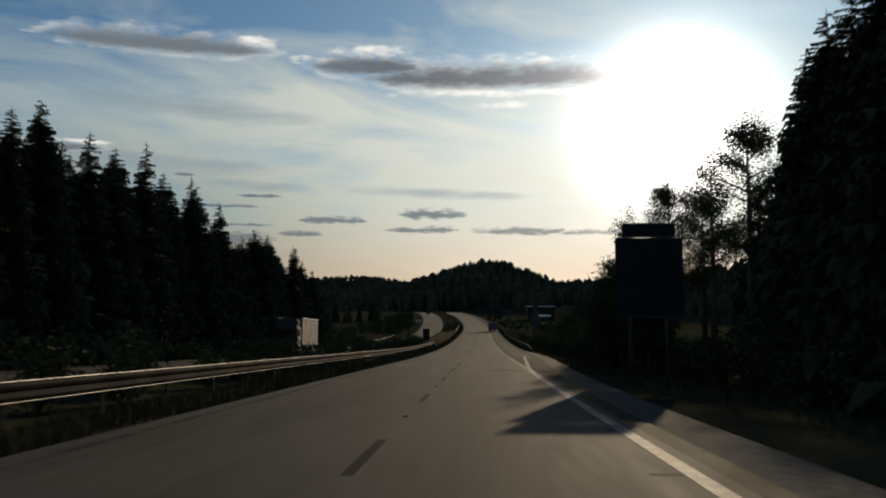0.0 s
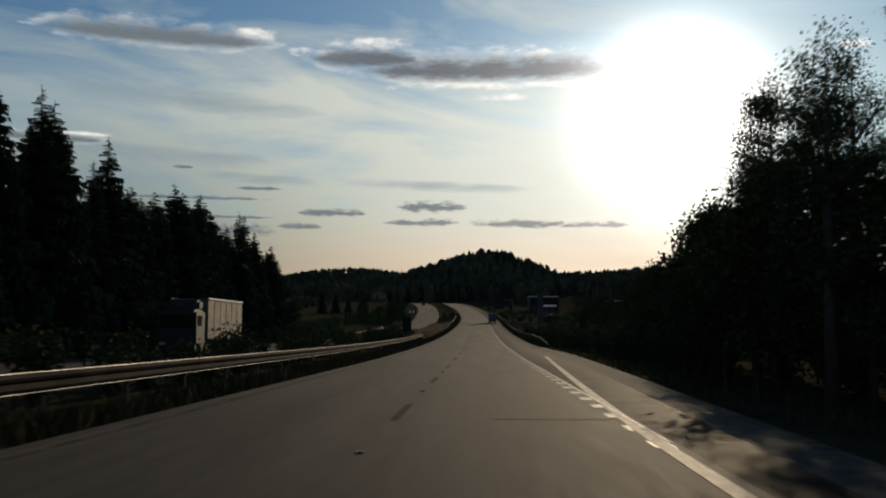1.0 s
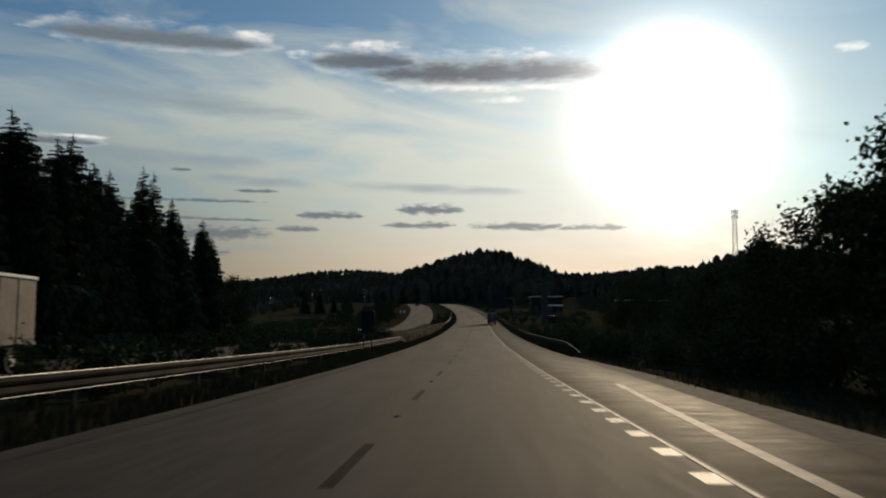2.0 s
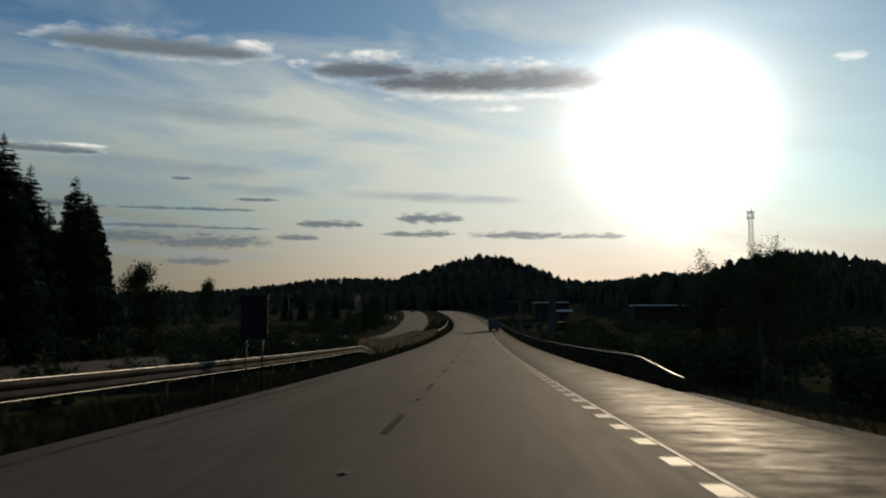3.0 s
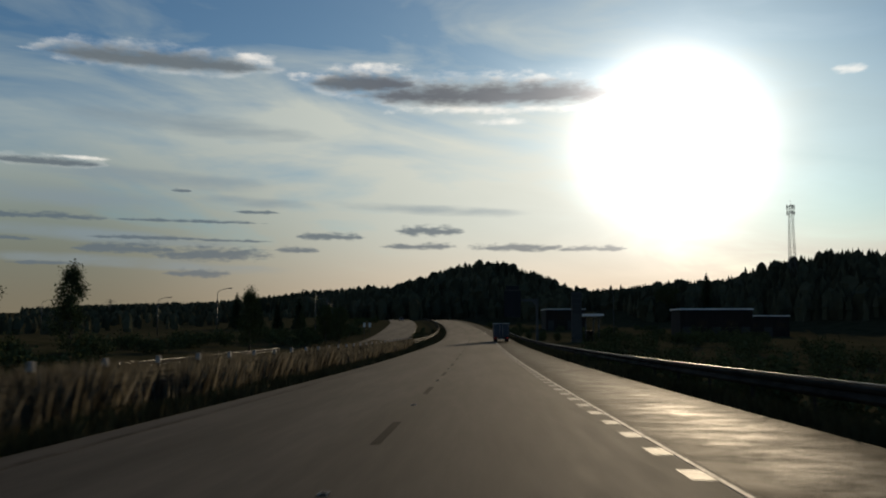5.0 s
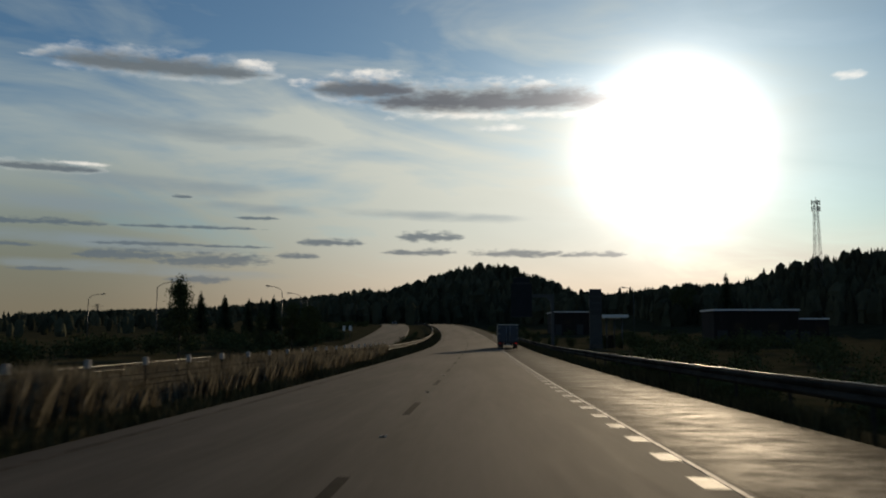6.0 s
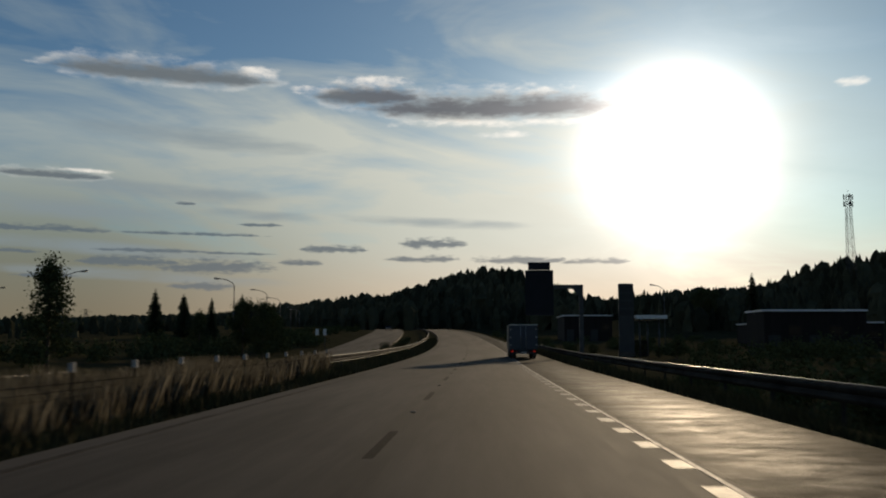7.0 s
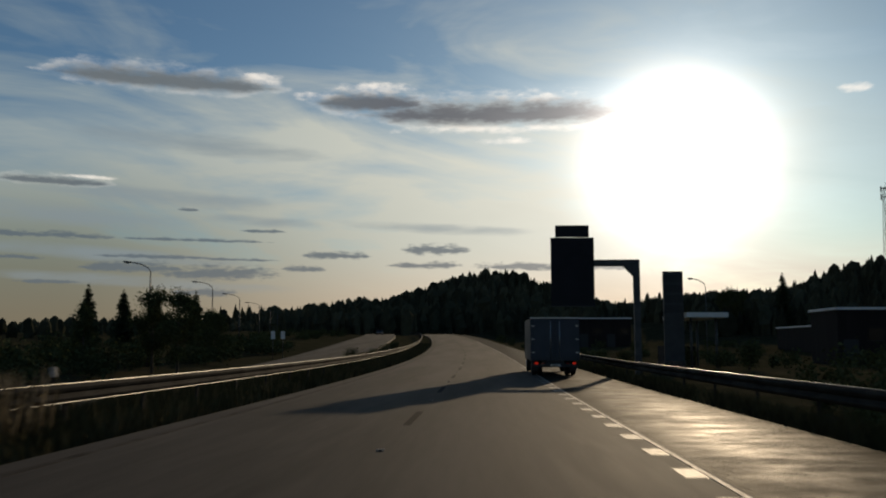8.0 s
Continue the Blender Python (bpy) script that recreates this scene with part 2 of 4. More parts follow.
# worn white paint coloured near black, as it looks against the glare
BACKLIT = material("worn_backlit_road_paint", (0.008, 0.008, 0.008), (0.016, 0.015, 0.014), 3.0, 0.9, spec=0.02, bump=0.3, bump_scale=50.0)
GRAVEL = material("gravel_verge", (0.05, 0.046, 0.040), (0.13, 0.118, 0.102), 3.0, 0.9, bump=0.7, bump_scale=40.0, spec=0.03)
DULL_STEEL = material("dirty_galvanised_steel", (0.024, 0.0225, 0.020), (0.066, 0.061, 0.054), 1.6, 0.85, bump=0.2, bump_scale=25.0, spec=0.01, stretch=(1, 0.4, 1))
# lighter steel for rail edges, the glint put into its colour
GLINT_STEEL = material("glint_steel", (0.05, 0.048, 0.044), (0.22, 0.21, 0.19), 0.7, 0.42, 0.85, bump=0.1, bump_scale=25.0, spec=0.3)
NEEDLES = material("spruce_needles", (0.036, 0.046, 0.026), (0.074, 0.084, 0.044), 1.2, 0.9, spec=0.03, island=0.35)
LEAVES = material("leaves", (0.046, 0.058, 0.026), (0.100, 0.108, 0.048), 1.5, 0.92, spec=0.0, island=0.35)
BARK = material("bark", (0.06, 0.045, 0.032), (0.12, 0.095, 0.07), 3.0, 0.9, bump=0.8, bump_scale=25.0, stretch=(3, 3, 0.5))
FOREST = material("forest_foliage", (0.040, 0.043, 0.028), (0.085, 0.082, 0.052), 0.02, 0.95, spec=0.0, island=0.4)


# ---- mesh helpers ----
def mesh_ob(name, verts, faces, mat, parent=None, label="", smooth=False):
    me = bpy.data.meshes.new(name)
    me.from_pydata([tuple(v) for v in verts], [], faces)
    me.materials.append(mat)
    if smooth:
        me.polygons.foreach_set("use_smooth", [True] * len(me.polygons))
    me.update()
    ob = new(name, me)
    if parent:
        ob.parent = parent
    if label:
        ob["label"] = label
    return ob


def part(name, bm, mat, parent=None, label="", smooth=False):
    me = bpy.data.meshes.new(name)
    bm.to_mesh(me)
    bm.free()
    me.materials.append(mat)
    if smooth:
        me.polygons.foreach_set("use_smooth", [True] * len(me.polygons))
    ob = new(name, me)
    if parent:
        ob.parent = parent
    if label:
        ob["label"] = label
    return ob


def bm_box(bm, size, at=(0, 0, 0), turn=None, bevel=0.0):
    m = Matrix.Translation(at) @ (turn or Matrix()) @ Matrix.Diagonal((*size, 1))
    r = bmesh.ops.create_cube(bm, size=1.0, matrix=m)
    if bevel:
        edges = list({e for v in r["verts"] for e in v.link_edges})
        bmesh.ops.bevel(bm, geom=edges, offset=bevel, segments=2, affect="EDGES")
    return bm


def bm_tube(bm, p, q, r1, r2=None, n=8):
    p, q = Vector(p), Vector(q)
    d = q - p
    m = Matrix.Translation((p + q) / 2) @ d.to_track_quat("Z", "Y").to_matrix().to_4x4()
    bmesh.ops.create_cone(bm, cap_ends=True, segments=n, radius1=r1, radius2=r1 if r2 is None else r2, depth=d.length, matrix=m)
    return bm


def box_part(name, size, at, mat, parent=None, label="", bevel=0.0, turn=None):
    return part(name, bm_box(bmesh.new(), size, at, turn, bevel), mat, parent, label)


def tube_part(name, p, q, r, mat, parent=None, label="", r2=None, n=10):
    return part(name, bm_tube(bmesh.new(), p, q, r, r2, n), mat, parent, label, smooth=True)


def empty(name, m, label, category, group="", kind=""):
    ob = new(name)
    ob.matrix_world = m
    return tagged(ob, label, category, group, kind)


def sweep(name, s0, s1, step, profile, mat, closed=True):
    """A profile of (u, h) points, or a function of s giving them, drawn along the road."""
    n = max(1, round((s1 - s0) / step))
    verts, faces, k = [], [], 0
    for i in range(n + 1):
        s = s0 + (s1 - s0) * i / n
        pts = profile(s) if callable(profile) else profile
        k = len(pts)
        verts += [on_road(s, u, h) for u, h in pts]
    for i in range(n):
        for j in range(k if closed else k - 1):
            a, b = i * k + j, i * k + (j + 1) % k
            faces.append((a, b, b + k, a + k))
    if closed:
        faces += [tuple(range(k - 1, -1, -1)), tuple(n * k + j for j in range(k))]
    return mesh_ob(name, verts, faces, mat)


# ---- ground ----
def smooth(a, b, x):
    t = min(1.0, max(0.0, (x - a) / (b - a)))
    return t * t * (3 - 2 * t)


def to_road(x, y):
    """Road coordinates s, u of a place."""
    if y <= BEND_AT:
        return y, x
    dx, dy = x + BEND_R, y - BEND_AT
    r = math.hypot(dx, dy)
    return BEND_AT + BEND_R * math.atan2(dy, dx), r - BEND_R


HILLS = ((15, 950, 66, 170, 34.5), (-70, 980, 110, 200, 23.0), (-260, 1150, 160, 260, 11.0), (200, 1000, 115, 200, 32.0), (174, 590, 40, 140, 20.5), (262, 620, 90, 150, 17.5),
         (95, 620, 60, 90, 9.0), (-1000, 3100, 700, 500, 54.0), (-430, 3300, 330, 500, 80.0), (500, 2700, 700, 500, 80.0), (1900, 3000, 900, 600, 100.0), (-2600, 2600, 900, 800, 60.0))



def right_edge(s):
    return 3.1 + 2.65 * smooth(15, 105, s)


def ground_z(x, y):
    s, u = to_road(x, y)
    far = smooth(60, 260, abs(u))
    base = road_z(min(s, 1390)) * (1 - far) + far * (-4.0 + 0.004 * max(0, y - 300))
    z = base - 0.22
    if u < -7:
        z -= 0.35 * smooth(-7, -10, u) * (1 - smooth(-12.5, -14.5, u))
        z += 0.8 * smooth(-25, -45, u)
        z -= far_dip(s) * smooth(-11.5, -14.4, u) * (1 - smooth(-40, -75, u))
    edge = right_edge(s)
    if u > edge:
        z -= (0.5 + 2.2 * smooth(90, 170, s) * (1 - 0.8 * smooth(250, 330, s)) + 2.0 * smooth(310, 420, s)) * smooth(edge + 1.3, edge + 9, u)
    if abs(u) > 30 or s > 620:
        for hx, hy, wx, wy, h in HILLS:
            q = ((x - hx) / wx) ** 2 + ((y - hy) / wy) ** 2
            if q < 9:
                z += h * math.exp(-q) * max(smooth(30, 90, abs(u)), smooth(620, 760, s))
        z += 1.2 * noise.noise(Vector((x * 0.012, y * 0.012, 0))) * smooth(30, 80, abs(u))
    z += 0.06 * noise.noise(Vector((x * 0.5, y * 0.5, 3))) * (1 if u > edge + 1 or u < -25 or -14 < u < -7 else 0)
    return z


def axis(lo, hi, fine_lo, fine_hi, step, grow=1.12):
    vals = list(np.arange(fine_lo, fine_hi + 0.01, step))
    w, v = step, fine_hi
    while v < hi:
        w *= grow
        v += w
        vals.append(min(v, hi))
    w, v = step, fine_lo
    while v > lo:
        w *= grow
        v -= w
        vals.insert(0, max(v, lo))
    return vals


def build_ground():
    xs, ys = axis(-4000, 4000, -36, 24, 1.0, 1.10), axis(-600, 4600, -20, 420, 4.0, 1.07)
    verts = [(x, y, ground_z(x, y)) for y in ys for x in xs]
    k = len(xs)
    faces = [(j * k + i, j * k + i + 1, (j + 1) * k + i + 1, (j + 1) * k + i) for j in range(len(ys) - 1) for i in range(k - 1)]
    ob = mesh_ob("ground", verts, faces, GRASS, smooth=True)
    tagged(ob, "rough grassy ground with verges, valley and wooded hills", "ground", kind="structure")


build_ground()
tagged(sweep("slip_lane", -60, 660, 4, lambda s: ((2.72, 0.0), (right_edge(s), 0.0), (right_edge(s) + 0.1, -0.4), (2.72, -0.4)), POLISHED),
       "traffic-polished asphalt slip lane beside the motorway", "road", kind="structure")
tagged(sweep("road", -60, 660, 4, ((-6.2, 0.0), (2.72, 0.0), (2.72, -0.4), (-6.3, -0.4)), ASPHALT),
       "worn grey asphalt motorway carriageway with two lanes", "road", kind="structure")
tagged(sweep("gravel_verge", -40, 130, 4, lambda s: ((right_edge(s) + 0.02, -0.012), (right_edge(s) + 1.15 * (1 - 0.7 * smooth(90, 130, s)), -0.05), (right_edge(s) + 1.25, -0.45), (right_edge(s) + 0.12, -0.45)), GRAVEL),
       "pale gravel strip along the slip lane edge", "verge", kind="structure")
tagged(sweep("road_oncoming", -60, 660, 4, lambda s: ((-23.4, -far_dip(s)), (-14.6, -far_dip(s)), (-14.5, -far_dip(s) - 0.4), (-23.5, -far_dip(s) - 0.4)), ASPHALT),
       "asphalt carriageway for oncoming traffic beyond the median", "road", kind="structure")


# ---- road markings ----
def build_marks():
    holder = empty("lane_marking", Matrix(), "worn broken line between the two lanes, coloured dark as if backlit", "road marking", kind="structure")
    for i in range(-1, 34):
        s = 10.0 + 12 * i
        ob = sweep("dash", s, s + 3.6, 1.8, ((-1.6, 0.004), (-1.45, 0.004), (-1.45, -0.02), (-1.6, -0.02)), BACKLIT)
        ob.parent = holder
    holder = empty("block_marking", Matrix(), "pale block line between the lane and the slip lane", "road marking", kind="structure")
    for i in range(122):
        s = 42.45 + 2.15 * i
        ob = sweep("block", s, s + 0.78, 0.78, ((2.31, 0.005), (2.61, 0.005), (2.61, -0.02), (2.31, -0.02)), BLOCK)
        ob.parent = holder
    tagged(sweep("edge_line", 43, 420, 3, ((2.59, 0.009), (2.66, 0.009), (2.66, -0.02), (2.59, -0.02)), FADED),
           "thin white edge line painted on the asphalt", "road marking", kind="structure")

    tagged(sweep("median_edge_line", -40, 640, 4, ((-5.75, 0.005), (-5.60, 0.005), (-5.60, -0.02), (-5.75, -0.02)), DIM),
           "worn grey edge line beside the median verge", "road marking", kind="structure")

    for s, a, b in ((46.3, 0.2, 2.3), (10.2, 1.9, 2.3)):
        tagged(sweep("joint_seal", s, s + 0.05, 0.05, ((a, 0.006), (b, 0.006), (b, -0.02), (a, -0.02)), DIM),
               "thin sealed joint across the asphalt lane", "road joint", kind="structure")

    def taper(s):
        u = 2.33 + 0.021 * (s - 44 + math.hypot(s - 44, 5.0)) - 0.05
        return ((u, 0.006), (u + 0.22, 0.006), (u + 0.22, -0.02), (u, -0.02))
    tagged(sweep("slip_lane_line", -10, 89, 3, taper, GREYED), "broad pale edge line of the widening slip lane", "road marking", kind="structure")


build_marks()


# ---- guard rails ----
def w_beam(sign=1):
    """Cross-section of a W-beam, thin steel with two ribs."""
    front = [(0.0, 0.43), (0.05, 0.46), (0.08, 0.51), (0.05, 0.57), (0.0, 0.61), (0.05, 0.65), (0.08, 0.71), (0.05, 0.76), (0.0, 0.79)]
    back = [(u - 0.012, h) for u, h in reversed(front)]
    return [(sign * u, h) for u, h in front + back]


def guard_rail(s0, s1, u, sign, label, flare=None, spacing=4.0):
    """A steel rail on posts; flare(s) gives a sideways and downward shift."""
    thing = empty("guard_rail", Matrix.Translation(on_road(s0, u)), label, "guard rail", "guard rails")
    inv = thing.matrix_world.inverted()

    def prof(s):
        du, dh = flare(s) if flare else (0, 0)
        return [(u + a + du, h + dh) for a, h in w_beam(sign)]
    beam = sweep("beam", s0, s1, 1.0 if s1 - s0 < 60 else 2.0, prof, DULL_STEEL)
    beam.parent, beam.matrix_parent_inverse = thing, inv

    # the folded edges, in lighter steel that paints on their sunlit line
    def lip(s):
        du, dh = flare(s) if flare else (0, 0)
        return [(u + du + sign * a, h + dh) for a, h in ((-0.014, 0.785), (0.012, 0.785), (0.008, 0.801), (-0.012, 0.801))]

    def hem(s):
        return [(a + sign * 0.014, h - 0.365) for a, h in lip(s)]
    for name, shape, words in (("top_edge", lip, "top edge with a painted-on glint"), ("lower_edge", hem, "lower edge with a painted-on glint"))[:2 if sign > 0 else 1]:
        edge = sweep(name, s0, s1, 1.0 if s1 - s0 < 60 else 2.0, shape, GLINT_STEEL)
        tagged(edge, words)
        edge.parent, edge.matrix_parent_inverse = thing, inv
    first = None
    s = s0 + 1.0
    while s < s1:
        du, dh = flare(s) if flare else (0, 0)
        p = on_road(s, u + du - sign * 0.08)
        if first is None:
            first = box_part("post", (0.06, 0.10, 1.15), (0, 0, 0), DULL_STEEL)
            ob = first
        else:
            ob = new("post", first.data)
        ob.matrix_world = Matrix.Translation((p.x, p.y, p.z + 0.125 + dh)) @ pose(0, 0, 0, 0, 0, math.degrees(road_turn(s)))
        ob.parent, ob.matrix_parent_inverse = thing, inv
        s += spacing
    return thing


guard_rail(-30, 164, -8.2, 1, "galvanised steel guard rail along the grassy median", lambda s: (0, -0.72 * smooth(152, 164, s)))
guard_rail(257, 560, -8.2, 1, "galvanised steel guard rail along the median bend", lambda s: (0, -0.12 * (1 - smooth(257, 259, s))))
guard_rail(122, 345, 6.6, -1, "galvanised steel guard rail along the slip lane", lambda s: (0.3 * (1 - smooth(122, 130, s)), -0.62 * (1 - smooth(121, 130, s))))
guard_rail(217, 270, -26.6, 1, "galvanised steel guard rail beside the oncoming carriageway", lambda s: (0, -far_dip(s)))


# ---- trees ----
def frond(verts, faces, base, way, length, droop, rng, wide):
    """A drooping spruce branch of ragged needle sprays."""
    side = Vector((-way.y, way.x, 0))
    n = 5
    pts = []
    for i in range(n + 1):
        f = i / n
        pts.append(base + way * (length * f) + Vector((0, 0, -droop * length * f * (1.25 - 0.55 * f))))
    for i in range(n):
        f = i / n
        w = wide * length * (1 - 0.75 * f) * rng.uniform(0.7, 1.25)
        for sgn in (-1, 1):
            k = len(verts)
            tip = pts[i] + side * (sgn * w) + way * (0.22 * length) + Vector((0, 0, -rng.uniform(0.10, 0.30) * length))
            verts.extend((pts[i], pts[i + 1], tip))
            faces.append((k, k + 1, k + 2))
        k = len(verts)
        hang = (pts[i] + pts[i + 1]) / 2 + Vector((0, 0, -rng.uniform(0.12, 0.3) * length)) + side * rng.uniform(-0.1, 0.1)
        verts.extend((pts[i], pts[i + 1], hang))
        faces.append((k, k + 1, k + 2))


def spruce(name, height, spread, seed, gaps=0.06, bare=0.08):
    rng = random.Random(seed)
    thing = new(name)
    bm = bmesh.new()
    bm_tube(bm, (0, 0, -0.5), (0, 0, height * 0.97), 0.016 * height, 0.01, 9)
    part("trunk", bm, BARK, thing, smooth=True)
    verts, faces = [], []
    h = bare * height
    while h < height * 0.99:
        f = h / height
        r = spread * (1 - f) ** 0.74 * rng.uniform(0.82, 1.12) + 0.10
        for i in range(rng.randint(12, 15) if f < 0.9 else 7):
            if rng.random() < gaps:
                continue
            a = rng.uniform(0, 6.283)
            way = Vector((math.cos(a), math.sin(a), 0))
            frond(verts, faces, Vector((0, 0, h + rng.uniform(-0.15, 0.15))), way, r * rng.uniform(0.65, 1.15), 0.30 - 0.6 * max(0, f - 0.5), rng, 0.42)
        h += height * 0.012 + 0.05
    k = len(verts)
    verts.extend((Vector((-0.08, 0, height * 0.95)), Vector((0.08, 0, height * 0.95)), Vector((0, 0, height * 1.01))))
    faces.append((k, k + 1, k + 2))
    mesh_ob("crown", verts, faces, NEEDLES, thing)
    return thing


def leafy(name, height, spread, seed, leaves=7000, base=0.15, upright=0.5, cone=False, leaf=1.0, loose=0.045):
    rng = random.Random(seed)
    thing = new(name)
    bm = bmesh.new()
    bm_tube(bm, (0, 0, -0.5), (0, 0, height * 0.55), 0.02 * height, 0.011 * height, 9)
    bm_tube(bm, (0, 0, height * 0.55), (0.1, 0, height * 0.93), 0.011 * height, 0.01, 7)
    trunk = part("trunk", bm, BARK, thing, smooth=True)
    tips = []
    for i in range(26):
        h = height * rng.uniform(base + 0.05, 0.9)
        a = rng.uniform(0, 6.283)
        reach = spread * math.sin(math.pi * min(1, (h / height - base) / (1.02 - base)) ** 0.75) * rng.uniform(0.6, 1.1) + 0.15
        if cone:
            reach = spread * (1.02 - h / height) ** 0.8 * rng.uniform(0.7, 1.15)
        q = Vector((math.cos(a) * reach, math.sin(a) * reach, min(height * 0.98, h + reach * upright)))
        tube_part("limb", (0, 0, h), q, 0.005 * height, BARK, thing, r2=0.008, n=5)
        tips.append((Vector((0, 0, h)), q))
    tips.append((Vector((0, 0, height * 0.8)), Vector((0.1, 0, height))))
    verts, faces = [], []
    for i in range(leaves):
        p, q = tips[rng.randrange(len(tips))]
        c = p.lerp(q, rng.uniform(0.35, 1.08)) + Vector([rng.gauss(0, loose * height) for _ in range(3)])
        u = Vector([rng.gauss(0, 1) for _ in range(3)]).normalized()
        v = u.cross(Vector([rng.gauss(0, 1) for _ in range(3)])).normalized()
        w = leaf * rng.uniform(0.07, 0.16) * (height / 8) ** 0.5
        k = len(verts)
        verts.extend((c - u * w, c + v * w * 0.6, c + u * w, c - v * w * 0.6))
        faces.append((k, k + 1, k + 2, k + 3))
    mesh_ob("crown", verts, faces, LEAVES, thing)
    return thing


def plant(proto, x, y, scale, turn, label, category, group, sink=0.0):
    ob = copy_thing(proto, Matrix.Translation((x, y, ground_z(x, y) - sink)) @ pose(0, 0, 0, 0, 0, turn) @ Matrix.Diagonal((scale, scale, scale, 1)))
    tagged(ob, label, category, group)
    return ob


def drop_proto(proto):
    for o in list(proto.children_recursive) + [proto]:
        bpy.data.objects.remove(o)


def build_trees():
    rng = random.Random(5)
    firs = [spruce("spruce", 18, 4.2, 11), spruce("spruce", 18, 3.7, 12, 0.10), spruce("spruce", 18, 4.6, 13), spruce("spruce", 18, 3.2, 14, 0.2, 0.16)]
    births = [leafy("birch", 9, 2.4, 21), leafy("birch", 9, 2.2, 22, 6500, 0.0, 0.75, True), leafy("birch", 9, 2.9, 23, 8000, 0.1)]
    airy = [leafy("birch", 9, 2.2, 24, 9000, 0.2, leaf=0.42, loose=0.022), leafy("birch", 9, 1.8, 25, 8000, 0.2, 0.7, leaf=0.42, loose=0.022)]
    lofty = [leafy("pine", 18, 3.4, 26, 20000, 0.35, leaf=0.4, loose=0.026), leafy("pine", 18, 2.8, 27, 18000, 0.4, 0.6, leaf=0.4, loose=0.026)]
    # edge of the wood beyond the oncoming carriageway
    for row, x0 in enumerate((-29.5, -33.0, -36.8)):
        for i in range(45):
            y = 6 + i * 3.55 + rng.uniform(-1.4, 1.4) + row
            tall = rng.uniform(0.84, 1.08) * (1.0 - 0.10 * smooth(70, 110, y) - 0.14 * smooth(142, 164, y))
            plant(firs[rng.randrange(4)], x0 - rng.uniform(0, 2.0), y, tall, rng.uniform(0, 360), "dark green spruce at the edge of a dense wood", "tree", "wood edge spruces")
    # spruces and birches on the verge of the slip lane
    for i in range(24):
        y = 22 + i * 3.1 + rng.uniform(-1, 1)
        x = max(13.0, 0.29 * y + 3.6) + rng.uniform(0, 3.5)
        plant(firs[rng.randrange(4)], x, y, rng.uniform(0.92, 1.12), rng.uniform(0, 360), "tall dark spruce on the motorway verge", "tree", "verge spruces")
    for i in range(12):
        y = 25 + i * 3.0 + rng.uniform(-1, 1)
        plant(firs[rng.randrange(4)], max(19.0, 0.3 * y + 6.5) + rng.uniform(0, 3), y, rng.uniform(0.95, 1.15), rng.uniform(0, 360), "tall dark spruce on the motorway verge", "tree", "verge spruces")
    plant(airy[1], 9.0, 53.7, 1.1, 40, "thin pointed birch on the motorway verge", "tree", "verge birches")
    plant(firs[3], 23.0, 73.5, 0.88, 40, "slim dark spruce standing above leafy verge trees", "tree", "verge spruces")
    for i in range(9):
        y = 84 + i * 3.4 + rng.uniform(-1, 1)
        plant(births[rng.randrange(3)], 14.0 + rng.uniform(0, 3.6), y, rng.uniform(1.0, 1.15) * (1 - 0.28 * smooth(90, 106, y)), rng.uniform(0, 360), "leafy birch on the motorway verge", "tree", "verge birches")
    for i in range(9):
        y = 54 + i * 2.7 + rng.uniform(-1, 1)
        plant(births[rng.randrange(3)], 9.2 + rng.uniform(0, 1.3), y, rng.uniform(0.66, 0.84) * (1 - 0.32 * smooth(62, 72, y)), rng.uniform(0, 360), "leafy birch on the motorway verge", "tree", "verge birches")
    for x, y, k, sc in ((15.5, 120, 0, 0.78), (27, 168, 2, 1.15), (28, 182, 0, 1.2), (-70, 272, 2, 1.25), (-56, 272, 1, 1.2), (-31.8, 174, 0, 0.92),
                        (-26.5, 320, 2, 0.78), (-29.5, 322, 0, 0.8), (-33, 316, 1, 0.62), (-31, 345, 2, 0.6), (-34, 352, 0, 0.62), 
                        (82, 545, 2, 1.6), (88, 552, 0, 1.4)):
        plant(births[k], x, y, sc, rng.uniform(0, 360), "leafy tree standing alone in scrub", "tree", "lone trees")
    for x, y, k, top in ((12.6, 142, 1, 6.2), (13.7, 141, 0, 5.5), (14.4, 137.5, 0, 6.2), (15.8, 139, 1, 6.6)):
        plant(airy[k], x, y, (top + road_z(y) - ground_z(x, y)) / 9, rng.uniform(0, 360), "leafy tree standing alone in scrub", "tree", "lone trees")
    for x, y, k, sc in ((-64, 384, 0, 0.55), (-59, 386, 2, 0.5), (-54, 388, 1, 0.46), (-49, 392, 0, 0.5), (102, 551, 1, 1.1)):
        plant(firs[k], x, y, sc, rng.uniform(0, 360), "single dark conifer above low scrub", "tree", "lone conifers")
    plant(births[1], -33.5, 281, 0.98, 70, "thin leafy tree standing alone in scrub", "tree", "lone trees")
    for x, y, k, sc in ((18.4, 86.5, 0, 1.0), (19.2, 92.5, 1, 0.86), (21.0, 80.5, 1, 1.04), (22.0, 88.0, 0, 0.95), (18.6, 61.5, 0, 1.0)):
        plant(lofty[k], x, y, sc, rng.uniform(0, 360), "tall thin-crowned tree rising above the verge wood", "tree", "tall verge trees")
    for p in firs + births + airy + lofty:
        drop_proto(p)


build_trees()


